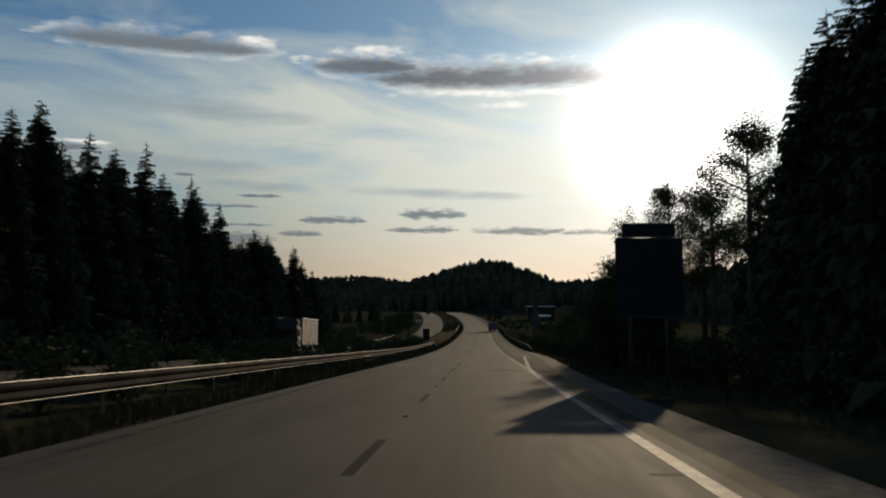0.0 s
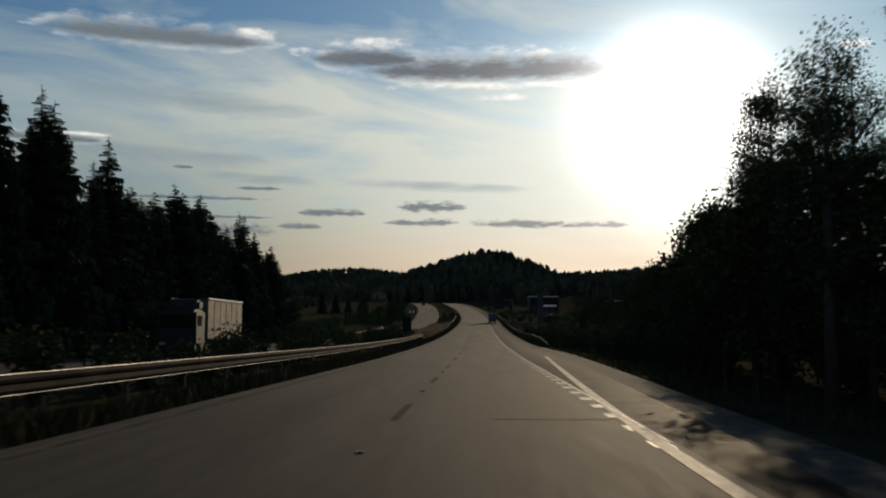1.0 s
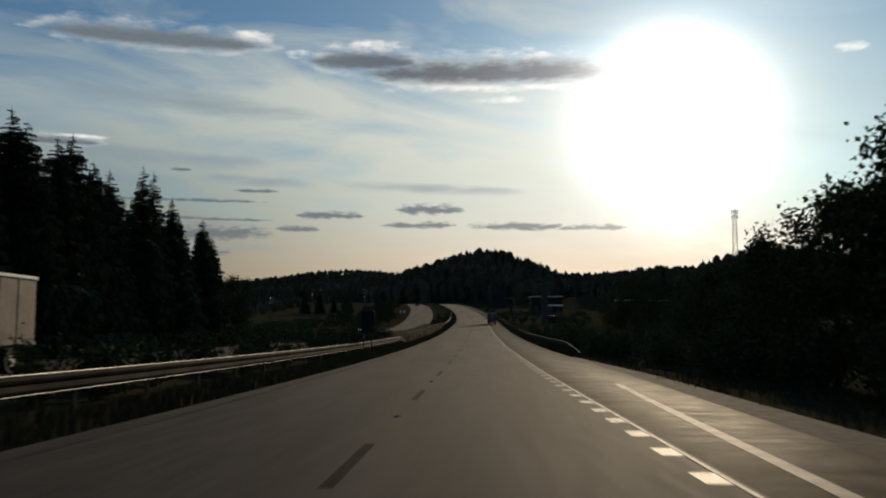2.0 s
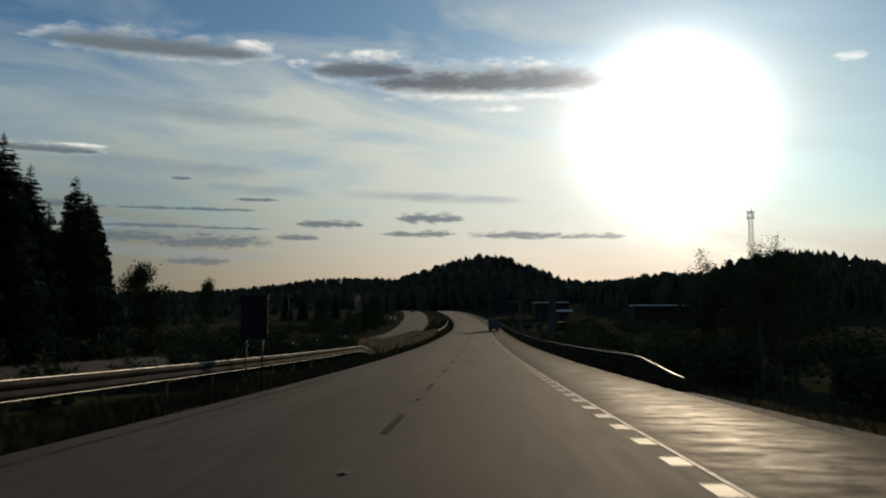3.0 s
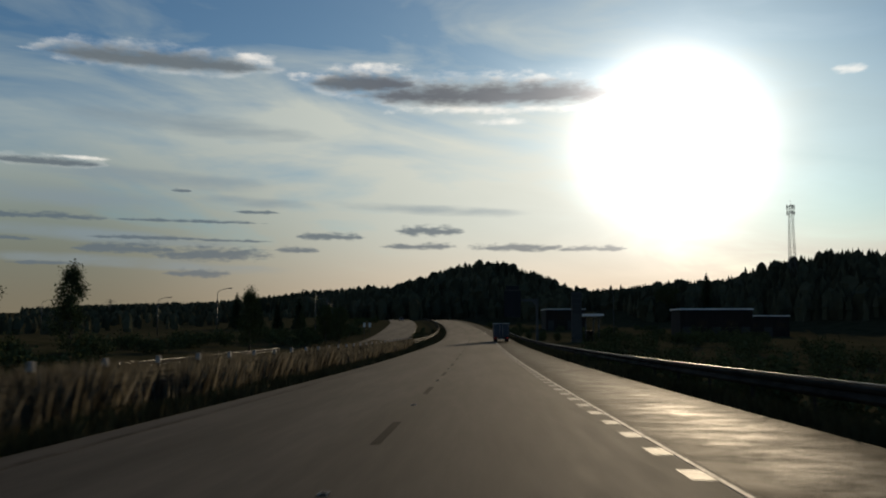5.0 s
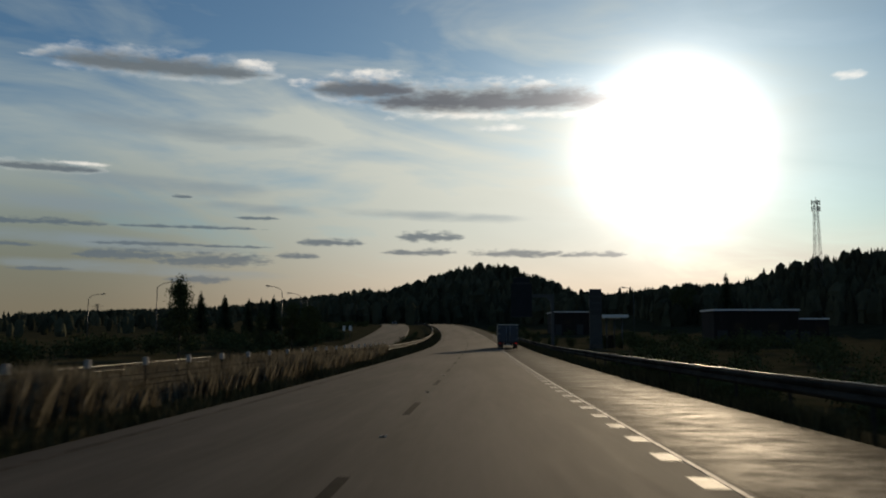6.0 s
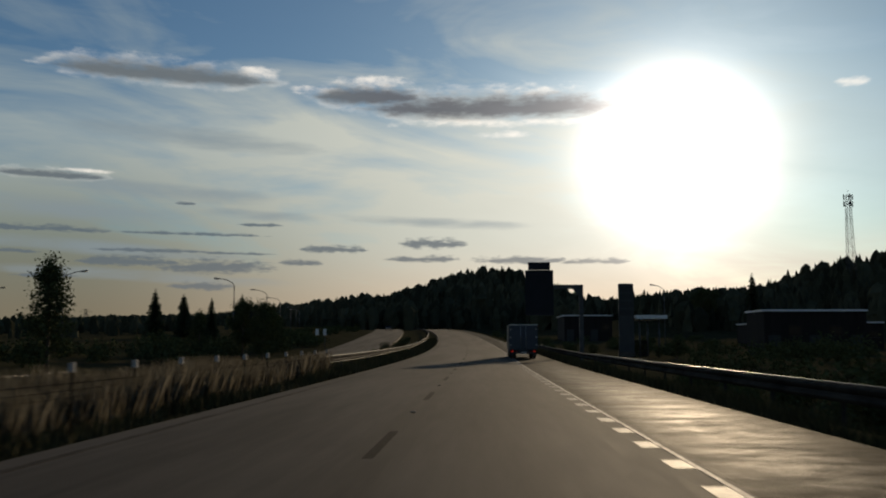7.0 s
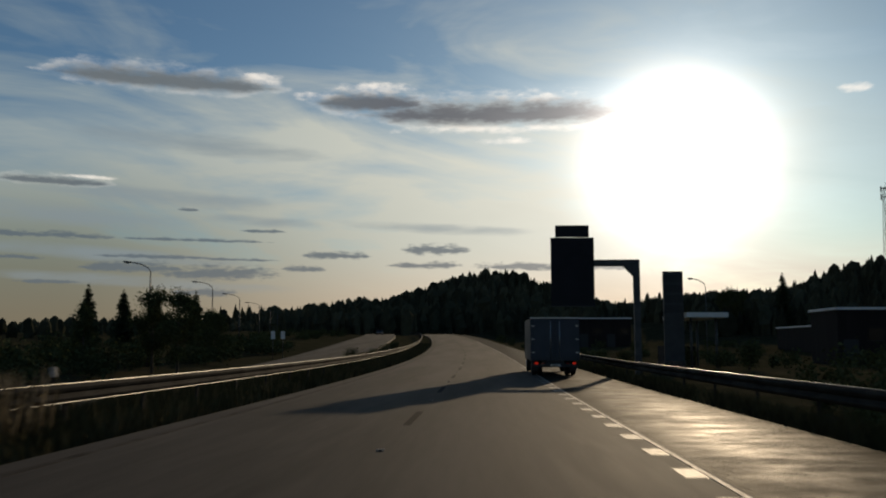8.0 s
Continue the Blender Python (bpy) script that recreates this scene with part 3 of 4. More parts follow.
def far_wood(name, spots, label, tall, conifer=0.8, seed=1):
    """Many small trees joined in one mesh: woods too far off to count."""
    rng = random.Random(seed)
    verts, faces = [], []
    for x, y in spots:
        z = ground_z(x, y)
        h = tall * rng.uniform(0.6, 1.15)
        pine = rng.random() < conifer
        w = h * (rng.uniform(0.13, 0.2) if pine else rng.uniform(0.25, 0.36))
        levels = ((0.02, 1.0), (0.42, 0.85), (0.45, 0.95), (0.72, 0.45), (0.70, 0.6), (1.0, 0.02)) if pine else ((0.0, 0.7), (0.35, 1.0), (0.7, 0.85), (0.9, 0.5), (1.0, 0.1))
        k0, n = len(verts), 6
        a0 = rng.uniform(0, 6)
        for f, r in levels:
            for j in range(n):
                a = a0 + j * 6.283 / n
                rr = w * r * rng.uniform(0.5, 1.4)
                verts.append((x + math.cos(a) * rr, y + math.sin(a) * rr, z - 0.5 + (h + 0.5) * (f + rng.uniform(-0.035, 0.035))))
        for i in range(len(levels) - 1):
            for j in range(n):
                a, b = k0 + i * n + j, k0 + i * n + (j + 1) % n
                faces.append((a, b, b + n, a + n))
    return tagged(mesh_ob(name, verts, faces, FOREST), label, "woods", kind="stuff")


def ridge_top(x, y):
    return y > 2000 and ground_z(x, y) > 45 and ground_z(x, y - 60) < ground_z(x, y) + 4


def scatter(n, x0, x1, y0, y1, keep, seed):
    rng = random.Random(seed)
    out = []
    while len(out) < n:
        x, y = rng.uniform(x0, x1), rng.uniform(y0, y1)
        if keep(x, y):
            out.append((x, y))
    return out


def clear_of_road(x, y, left=-34, right=30):
    s, u = to_road(x, y)
    return u < left or u > right or s > 690


far_wood("hill_wood", scatter(7500, -420, 330, 640, 1250, lambda x, y: clear_of_road(x, y) and ground_z(x, y) > 1 and (x > -125 or y > 930), 4), "dark conifer wood covering the hills ahead", 13, 0.7, 5)
far_wood("mast_hill_wood", scatter(5200, 70, 480, 430, 780, lambda x, y: ground_z(x, y) > -1, 6), "dark mixed wood on the hill with the mast", 10.5, 0.82, 7)
far_wood("left_wood", scatter(2600, -460, -75, 210, 680, lambda x, y: clear_of_road(x, y, -60), 8), "low mixed wood beyond the fields", 3.9, 0.2, 9)
far_wood("ridge_wood", scatter(5500, -1900, 1500, 2300, 3300, ridge_top, 12), "distant wooded ridges on the horizon", 17, 0.6, 13)
far_wood("valley_wood", scatter(1200, 40, 260, 640, 900, lambda x, y: True, 10), "belt of trees across the valley", 12, 0.7, 11)


# ---- scrub and grass ----
def bush(name, height, spread, seed, leaves=1100):
    rng = random.Random(seed)
    thing = new(name)
    bm = bmesh.new()
    ends = []
    for i in range(9):
        a, tilt = rng.uniform(0, 6.283), rng.uniform(0.1, 0.8)
        q = Vector((math.cos(a) * spread * tilt, math.sin(a) * spread * tilt, height * rng.uniform(0.55, 0.95)))
        bm_tube(bm, (0, 0, -0.2), q, 0.03, 0.008, 5)
        ends.append(q)
    part("trunk", bm, BARK, thing, smooth=True)
    verts, faces = [], []
    for i in range(leaves):
        c = ends[rng.randrange(9)] * rng.uniform(0.25, 1.08) + Vector([rng.gauss(0, 0.13 * height) for _ in range(3)])
        c.z = max(0.02, c.z)
        u = Vector([rng.gauss(0, 1) for _ in range(3)]).normalized()
        v = u.cross(Vector([rng.gauss(0, 1) for _ in range(3)])).normalized()
        w = rng.uniform(0.07, 0.16)
        k = len(verts)
        verts.extend((c - u * w, c + v * w * 0.6, c + u * w, c - v * w * 0.6))
        faces.append((k, k + 1, k + 2, k + 3))
    mesh_ob("foliage", verts, faces, LEAVES, thing)
    return thing


def build_scrub():
    rng = random.Random(17)
    kinds = [bush("bush", 2.6, 1.9, 31), bush("bush", 2.2, 1.5, 32), bush("bush", 3.0, 2.3, 33, 1400)]
    turf = "dense dark green bush on rough ground"
    for i in range(46):
        s = 92 + i * 4.4 + rng.uniform(-1.5, 1.5)
        u = 10.5 + rng.uniform(0, 5) + 3 * smooth(230, 280, s)
        plant(kinds[rng.randrange(3)], u, s, rng.uniform(0.75, 1.1) * (1 - 0.35 * smooth(225, 270, s)), rng.uniform(0, 360), turf, "bush", "scrub below the slip lane")
    for i in range(36):
        s = 14 + i * 2.6 + rng.uniform(-1, 1)
        plant(kinds[rng.randrange(3)], 10.8 + rng.uniform(0, 3.5), s, rng.uniform(0.6, 1.1), rng.uniform(0, 360), turf, "bush", "undergrowth below the verge trees")
    for s, u, k in ((318, -12.4, 0.42), (325, -12.0, 0.5), (348, -12.2, 0.5), (355, -12.6, 0.46), (363, -12.1, 0.55), (386, -12.4, 0.5), (395, -12.2, 0.45)):
        p = on_road(s, u)
        plant(kinds[rng.randrange(3)], p.x, p.y, k, rng.uniform(0, 360), "low dark bush on the grassy median", "bush", "median bushes")
    for i in range(26):
        p = on_road(330 + i * 7 + rng.uniform(-2, 2), 13 + rng.uniform(0, 18))
        plant(kinds[rng.randrange(3)], p.x, p.y, rng.uniform(0.5, 1.0), rng.uniform(0, 360), turf, "bush", "scrub by the bend")
    for i in range(29):
        s = 128 + i * 1.55 + rng.uniform(-0.8, 0.8)
        plant(kinds[rng.randrange(3)], -10.6 - rng.uniform(0, 2.8), s, rng.uniform(0.5, 0.8), rng.uniform(0, 360), "dark leafy bush crowding the median", "bush", "median bushes")
    for i in range(49):
        s = 4 + i * 3.4 + rng.uniform(-1.2, 1.2)
        plant(kinds[rng.randrange(3)], -11.4 - rng.uniform(0, 2.0), s, rng.uniform(0.38, 0.62) + 0.2 * (1 - smooth(108, 126, s)), rng.uniform(0, 360), "low dark bush on the grassy median", "bush", "median bushes")
    for b in kinds:
        drop_proto(b)


build_scrub()


def scrub_mass(name, spots, label, seed, leaves=520):
    """Undergrowth that nobody could count, joined in one mesh."""
    rng = random.Random(seed)
    verts, faces = [], []
    for x, y, h in spots:
        z = ground_z(x, y)
        lobes = [(rng.gauss(0, 0.4) * h, rng.gauss(0, 0.4) * h, h * rng.uniform(0.3, 0.85)) for _ in range(7)]
        for i in range(leaves):
            lx, ly, lz = lobes[rng.randrange(7)]
            c = Vector((x + lx + rng.gauss(0, 0.14) * h, y + ly + rng.gauss(0, 0.14) * h, z + max(0.02, lz * rng.uniform(0.3, 1.0) + rng.gauss(0, 0.1) * h)))
            u = Vector((rng.gauss(0, 1), rng.gauss(0, 1), rng.gauss(0, 1))).normalized()
            v = u.cross(Vector((rng.gauss(0, 1), rng.gauss(0, 1), rng.gauss(0, 1)))).normalized()
            w = rng.uniform(0.10, 0.22)
            k = len(verts)
            verts.extend((c - u * w, c + v * w * 0.6, c + u * w, c - v * w * 0.6))
            faces.append((k, k + 1, k + 2, k + 3))
    tagged(mesh_ob(name, verts, faces, LEAVES), label, "scrub", kind="stuff")


def scrub_rows(n, s0, step, u0, du, h0, h1, seed):
    rng = random.Random(seed)
    return [(u0 + rng.uniform(0, du), s0 + i * step + rng.uniform(-1.5, 1.5), rng.uniform(h0, h1)) for i in range(n)]


scrub_mass("valley_scrub", scrub_rows(40, 115, 5.0, 18, 13, 2.2, 3.8, 61), "dense dark scrub below the slip lane", 62)
scrub_mass("oncoming_scrub", scrub_rows(22, 304, 3.6, -35, 5, 2.2, 3.4, 74) + scrub_rows(30, 372, 4.0, -46, 9, 1.4, 2.4, 75) + scrub_rows(24, 150, 3.2, -36, 9, 1.8, 3.2, 63) + scrub_rows(46, 196, 3.4, -47, 9, 2.0, 3.2, 64), "dense dark scrub beside the oncoming carriageway", 65)
scrub_mass("valley_hedge", scrub_rows(44, 170, 4.4, 34, 24, 2.4, 4.2, 68), "dark bushes in the dip below the slip lane", 69)
scrub_mass("station_scrub", scrub_rows(36, 330, 4.4, 30, 34, 1.6, 3.0, 76), "dark bushes round the halls in the valley", 77, 420)
scrub_mass("wood_undergrowth", scrub_rows(46, 6, 3.3, -28.4, 1.8, 1.2, 2.3, 66), "dark undergrowth along the edge of the wood", 67)


def tall_grass(name, n, s0, s1, u0, u1, h0, h1, mat, label, seed):
    """Loose blades, far too many to count."""
    rng = random.Random(seed)
    verts, faces = [], []
    while n > 0:
        s, u = rng.uniform(s0, s1), rng.uniform(u0, u1)
        n -= 1
        if noise.noise(Vector((s * 0.22, u * 0.5, seed))) < rng.uniform(-0.5, 0.25):
            continue
        p = on_road(s, u)
        z = ground_z(p.x, p.y) - 0.02
        h = rng.uniform(h0, h1) * (0.85 + 0.35 * noise.noise(Vector((s * 0.15, u * 0.3, 9))))
        a = rng.uniform(0, 6.283)
        w = rng.uniform(0.012, 0.03)
        dx, dy = math.cos(a) * w, math.sin(a) * w
        lx, ly = rng.gauss(0, 0.16) * h, rng.gauss(0, 0.16) * h
        k = len(verts)
        verts.extend(((p.x - dx, p.y - dy, z), (p.x + dx, p.y + dy, z), (p.x + lx * 0.5 + dx * 0.7, p.y + ly * 0.5 + dy * 0.7, z + h * 0.6), (p.x + lx, p.y + ly, z + h)))
        faces.append((k, k + 1, k + 2))
        faces.append((k, k + 2, k + 3))
    tagged(mesh_ob(name, verts, faces, mat), label, "grass", kind="stuff")


STRAW = material("dry_grass", (0.070, 0.061, 0.043), (0.17, 0.147, 0.108), 1.2, 0.85, spec=0.03, island=0.75, thin=0.4)
tall_grass("median_grass", 130000, 162, 261, -12.2, -8.0, 1.2, 1.65, STRAW, "tall pale dry grass along the cable barrier", 41)
tall_grass("rail_foot_grass", 60000, -5, 166, -9.2, -7.75, 0.35, 0.62, BLADES, "rough grass round the posts of the rail", 46)
tall_grass("rail_front_grass", 52000, 118, 345, 5.9, 6.5, 0.35, 0.78, BLADES, "rough grass growing in front of the slip lane rail", 47)
tall_grass("bank_grass", 42000, 252, 350, -14.3, -9.4, 0.7, 1.15, BLADES, "tall rough grass filling the median by the bend", 45)
tall_grass("verge_grass", 110000, -5, 262, -10.2, -6.5, 0.2, 0.60, BLADES, "short rough grass between the asphalt and rail", 42)
tall_grass("rail_grass", 60000, 250, 400, -10.0, -6.6, 0.3, 0.72, BLADES, "short rough grass along the curving rail", 43)
tall_grass("slip_verge_grass", 26000, 8, 330, 6.2, 14, 0.15, 0.55, BLADES, "rough mixed grass below the slip lane", 44)


# ---- vehicles ----
TYRE = material("tyre_rubber", (0.012, 0.012, 0.012), (0.022, 0.021, 0.020), 8.0, 0.85)
BLUE_BOX = material("blue_grey_panel", (0.030, 0.036, 0.050), (0.045, 0.052, 0.068), 1.0, 0.5)
WHITE_PAINT = material("white_paint", (0.70, 0.69, 0.66), (0.80, 0.79, 0.77), 1.2, 0.4)
TARP = material("pale_tarpaulin", (0.085, 0.068, 0.053), (0.20, 0.16, 0.125), 0.8, 0.75, bump=0.5, bump_scale=2.5)
GREY_CAB = material("grey_cab_paint", (0.018, 0.018, 0.019), (0.036, 0.036, 0.038), 1.0, 0.45)
DARK_PAINT = material("dark_paint", (0.020, 0.022, 0.026), (0.035, 0.036, 0.040), 1.0, 0.45)
PLASTIC = material("black_plastic", (0.015, 0.015, 0.016), (0.028, 0.028, 0.028), 5.0, 0.6)
GLASS_DARK = material("dark_window_glass", (0.008, 0.008, 0.009), (0.014, 0.014, 0.015), 1.0, 0.15, spec=0.3)
RED_LENS = material("red_lens", (0.30, 0.012, 0.010), (0.42, 0.020, 0.015), 9.0, 0.3)
CHROME = material("bare_metal", (0.45, 0.45, 0.45), (0.6, 0.6, 0.6), 3.0, 0.35, 0.9)


def red_glow():
    m = bpy.data.materials.new("lit_tail_lamp")
    m.use_nodes = True
    n = Nodes(m.node_tree)
    e = n.add("ShaderNodeEmission")
    e.inputs[0].default_value, e.inputs[1].default_value = rgb(1.0, 0.05, 0.03), 0.22
    n.link(e.outputs[0], n.add("ShaderNodeOutputMaterial").inputs[0])
    return m


LIT_RED = red_glow()


def wheel(parent, x, y, r, w):
    bm = bmesh.new()
    m = Matrix.Translation((x, y, r)) @ pose(0, 0, 0, 0, 90, 0)
    bmesh.ops.create_cone(bm, cap_ends=True, segments=24, radius1=r, radius2=r, depth=w, matrix=m)
    bmesh.ops.bevel(bm, geom=[e for e in bm.edges if len(e.link_faces) == 2 and e.calc_face_angle(0) > 1.2], offset=0.035, segments=2, affect="EDGES")
    hub = part("wheel", bm, TYRE, parent, smooth=False)
    side = 1 if x > 0 else -1
    bm = bmesh.new()
    bmesh.ops.create_cone(bm, cap_ends=True, segments=18, radius1=r * 0.58, radius2=r * 0.5, depth=w * 0.2, matrix=Matrix.Translation((x + side * w * 0.45, y, r)) @ pose(0, 0, 0, 0, 90 * side, 0))
    part("rim", bm, CHROME, hub, "grey steel rim")


def place_vehicle(thing, s, u, turn):
    thing.matrix_world = Matrix.Translation(on_road(s, u)) @ pose(0, 0, 0, math.degrees(math.atan(road_slope(s))) * (1 if abs(turn) < 90 else -1), 0, 0) @ pose(0, 0, 0, 0, 0, turn + math.degrees(road_turn(s)))


def road_slope(s):
    return (road_z(s + 2) - road_z(s - 2)) / 4


def box_truck():
    """Rigid truck with a tall cargo box; the rear faces -y, origin under the rear bumper."""
    t = empty("box_truck", Matrix(), "blue-grey box truck with lit tail lamps on the shoulder", "truck")
    W, H, L = 2.4, 2.85, 6.4
    box_part("cargo_box", (W, L - 0.1, H - 0.75), (0, L / 2 + 0.05, 0.75 + (H - 0.75) / 2), BLUE_BOX, t, bevel=0.03)
    for sx in (-1, 1):
        door = box_part("rear_door", (W / 2 - 0.06, 0.05, H - 0.98), (sx * (W / 4 - 0.005), 0.075, 0.88 + (H - 0.98) / 2), BLUE_BOX, t, bevel=0.012)
        part("lock_bar", bm_tube(bmesh.new(), (sx * 0.22, 0.03, 0.9), (sx * 0.22, 0.03, H - 0.16), 0.017, n=8), CHROME, door, "thin metal lock bar", True)
        for h in (1.15, 1.8, 2.45):
            box_part("hinge", (0.14, 0.03, 0.06), (sx * (W / 2 - 0.12), 0.04, h), CHROME, door)
        lamp = box_part("tail_lamp", (0.17, 0.06, 0.10), (sx * 0.92, 0.10, 0.62), LIT_RED, t, "glowing red tail lamp", 0.015)
        box_part("reflector", (0.14, 0.02, 0.05), (sx * 0.60, 0.065, 0.62), RED_LENS, t)
        box_part("mudflap", (0.36, 0.02, 0.42), (sx * 0.95, 1.0, 0.42), PLASTIC, t)
        box_part("side_marker", (0.03, 0.05, 0.05), (sx * 1.19, 0.15, H - 0.06), RED_LENS, t)
    box_part("roof_rail", (W + 0.03, 0.08, 0.07), (0, 0.08, H - 0.01), CHROME, t, bevel=0.01)
    box_part("bumper", (2.2, 0.10, 0.14), (0, 0.14, 0.50), PLASTIC, t, bevel=0.02)
    box_part("number_plate", (0.46, 0.015, 0.10), (0, 0.082, 0.52), WHITE_PAINT, t, "pale plate with a dark bar")
    box_part("plate_bar", (0.34, 0.006, 0.05), (0, 0.072, 0.52), PLASTIC, t)
    box_part("chassis", (0.9, L + 1.4, 0.22), (0, (L + 1.4) / 2 + 0.2, 0.62), PLASTIC, t)
    box_part("cab", (2.15, 1.7, 1.75), (0, L + 1.05, 1.4), DARK_PAINT, t, bevel=0.12)
    for x in (-0.98, -0.70, 0.70, 0.98):
        wheel(t, x, 1.55, 0.43, 0.24)
    for x in (-0.95, 0.95):
        wheel(t, x, L + 0.9, 0.43, 0.26)
    return t


truck = box_truck()
place_vehicle(truck, 288.5, 3.45, 0)


def lorry(label, skin, cab_mat, length=10.8, height=3.8):
    """Lorry with a curtain-sided body; it drives towards -y, origin under its front."""
    t = empty("lorry", Matrix(), label, "lorry")
    W = 2.5
    cab = box_part("cab", (2.4, 2.0, 2.35), (0, 1.05, 1.85), cab_mat, t, bevel=0.16)
    box_part("windscreen", (2.1, 0.06, 0.85), (0, 0.04, 2.25), GLASS_DARK, cab, "dark windscreen", 0.03)
    for sx in (-1, 1):
        box_part("side_window", (0.05, 0.85, 0.65), (sx * 1.20, 0.85, 2.3), GLASS_DARK, cab, "dark side window", 0.02)
        box_part("mirror", (0.12, 0.10, 0.5), (sx * 1.40, 0.15, 2.25), PLASTIC, cab, bevel=0.03)
        box_part("headlight", (0.4, 0.06, 0.2), (sx * 0.9, 0.02, 0.85), CHROME, t, "clear headlight", 0.02)
    box_part("wind_deflector", (2.2, 0.9, 0.7), (0, 1.35, 3.3), cab_mat, t, bevel=0.15)
    box_part("bumper", (2.4, 0.3, 0.45), (0, 0.12, 0.6), PLASTIC, t, bevel=0.05)
    box_part("grille", (1.6, 0.05, 0.6), (0, 0.02, 1.3), PLASTIC, t, bevel=0.02)
    n = 6
    body_l = length - 2.6
    box_part("body", (W - 0.06, body_l, height - 1.15), (0, 2.5 + body_l / 2, 1.15 + (height - 1.15) / 2), skin, t, bevel=0.02)
    for sx in (-1, 1):
        # white strip stands in for sunlight along the top of the body
        box_part("roof_edge", (0.10, body_l + 0.04, 0.14), (sx * (W / 2 - 0.02), 2.5 + body_l / 2, height - 0.03), WHITE_PAINT, t, "roof edge painted white as if sunlit", 0.02)
        box_part("side_rail", (0.08, body_l + 0.04, 0.12), (sx * (W / 2 - 0.02), 2.5 + body_l / 2, 1.16), PLASTIC, t)
        for i in range(1, n):
            y = 2.5 + body_l * i / n
            box_part("strap", (0.02, 0.05, height - 1.35), (sx * (W / 2 - 0.02), y, 1.2 + (height - 1.35) / 2), TARP, t)
    box_part("chassis", (0.9, length - 0.6, 0.25), (0, length / 2, 0.85), PLASTIC, t)
    for x in (-1.05, 1.05):
        for y in (1.3, length - 3.2, length - 1.8):
            wheel(t, x, y, 0.5, 0.34)
    return t


white_lorry = lorry("grey lorry with a pale beige curtain-sided body on the oncoming carriageway", TARP, GREY_CAB)
place_vehicle(white_lorry, 85.5, -19.2, 0)


def small_car(name, label, category, paint, length, width, height, hood):
    """A car or van from a lengthwise outline; it drives towards -y."""
    t = empty(name, Matrix(), label, category)
    hw = width / 2
    outline = ((0.0, 0.35), (0.0, 0.75), (hood, 0.62 * height), (hood + 0.75, height), (length - 0.5, height), (length - 0.05, 0.65 * height), (length, 0.35))
    bm = bmesh.new()
    rings = []
    for f, inset in ((-1, 0.0), (1, 0.0)):
        rings.append([bm.verts.new((f * (hw - (0.16 if z > 0.7 * height else 0.0)), y, z)) for y, z in outline])
    k = len(outline)
    for i in range(k):
        j = (i + 1) % k
        bm.faces.new((rings[0][i], rings[0][j], rings[1][j], rings[1][i]))
    bm.faces.new(rings[0][::-1])
    bm.faces.new(rings[1])
    bmesh.ops.recalc_face_normals(bm, faces=bm.faces)
    bmesh.ops.bevel(bm, geom=list(bm.edges), offset=0.05, segments=2, affect="EDGES")
    body = part("body", bm, paint, t)
    ang = math.degrees(math.atan2(height * 0.38, 0.75))
    box_part("windscreen", (width - 0.42, 0.03, 0.75), (0, hood + 0.34, 0.81 * height), GLASS_DARK, body, "dark windscreen", turn=pose(0, 0, 0, ang - 90, 0, 0))
    for sx in (-1, 1):
        box_part("side_window", (0.04, length - hood - 1.9, 0.26 * height), (sx * (hw - 0.07), hood + 0.75 + (length - hood - 1.9) / 2, 0.80 * height), GLASS_DARK, body, "dark side window")
        box_part("headlight", (0.32, 0.06, 0.16), (sx * (hw - 0.28), 0.0, 0.68), CHROME, t, "clear headlight", 0.02)
        box_part("mirror", (0.16, 0.1, 0.12), (sx * (hw + 0.06), hood + 0.25, 0.68 * height), PLASTIC, t, bevel=0.03)
        for y in (0.85, length - 0.85):
            wheel(t, sx * (hw - 0.12), y, 0.33, 0.22)
    return t


car = small_car("car", "dark car on the bend of the oncoming carriageway", "car", DARK_PAINT, 4.4, 1.8, 1.45, 1.1)
place_vehicle(car, 500, -19.0, 0)


# ---- signs, lamps and the mast ----
SIGN_BACK = material("grey_sign_sheet", (0.05, 0.055, 0.06), (0.075, 0.08, 0.085), 1.5, 0.55, 0.3)
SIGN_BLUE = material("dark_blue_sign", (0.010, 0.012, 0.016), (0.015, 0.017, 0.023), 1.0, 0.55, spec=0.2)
GREY_STEEL = material("painted_grey_steel", (0.045, 0.045, 0.047), (0.08, 0.08, 0.08), 2.0, 0.55, 0.2)


def sign_panels(t, x0, x1, bottom, step_h, top, y):
    """Two stacked boards: a wide one with a narrower one on top."""
    w = x1 - x0
    cx = (x0 + x1) / 2
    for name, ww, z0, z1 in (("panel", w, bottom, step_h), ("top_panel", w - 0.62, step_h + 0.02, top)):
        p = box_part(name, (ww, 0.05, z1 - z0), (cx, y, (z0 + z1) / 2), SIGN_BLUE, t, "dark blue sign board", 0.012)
        for sz in (z0 + 0.03, z1 - 0.03):
            box_part("border", (ww - 0.02, 0.02, 0.04), (cx, y - 0.03, sz), GREY_STEEL, p)
        for k in range(2):
            box_part("back_rail", (ww - 0.1, 0.06, 0.08), (cx, y + 0.06, z0 + (z1 - z0) * (0.3 + 0.45 * k)), GREY_STEEL, p)


def road_sign():
    t = empty("road_sign", Matrix.Translation((0, 37.0, road_z(37.0))), "tall two-tier direction sign standing on the verge", "road sign")
    sign_panels(t, 5.6, 8.4, 2.5, 5.83, 6.45, 0)
    for x in (6.25, 7.75):
        tube_part("post", (x, 0.16, -0.9), (x, 0.16, 6.1), 0.085, GREY_STEEL, t)


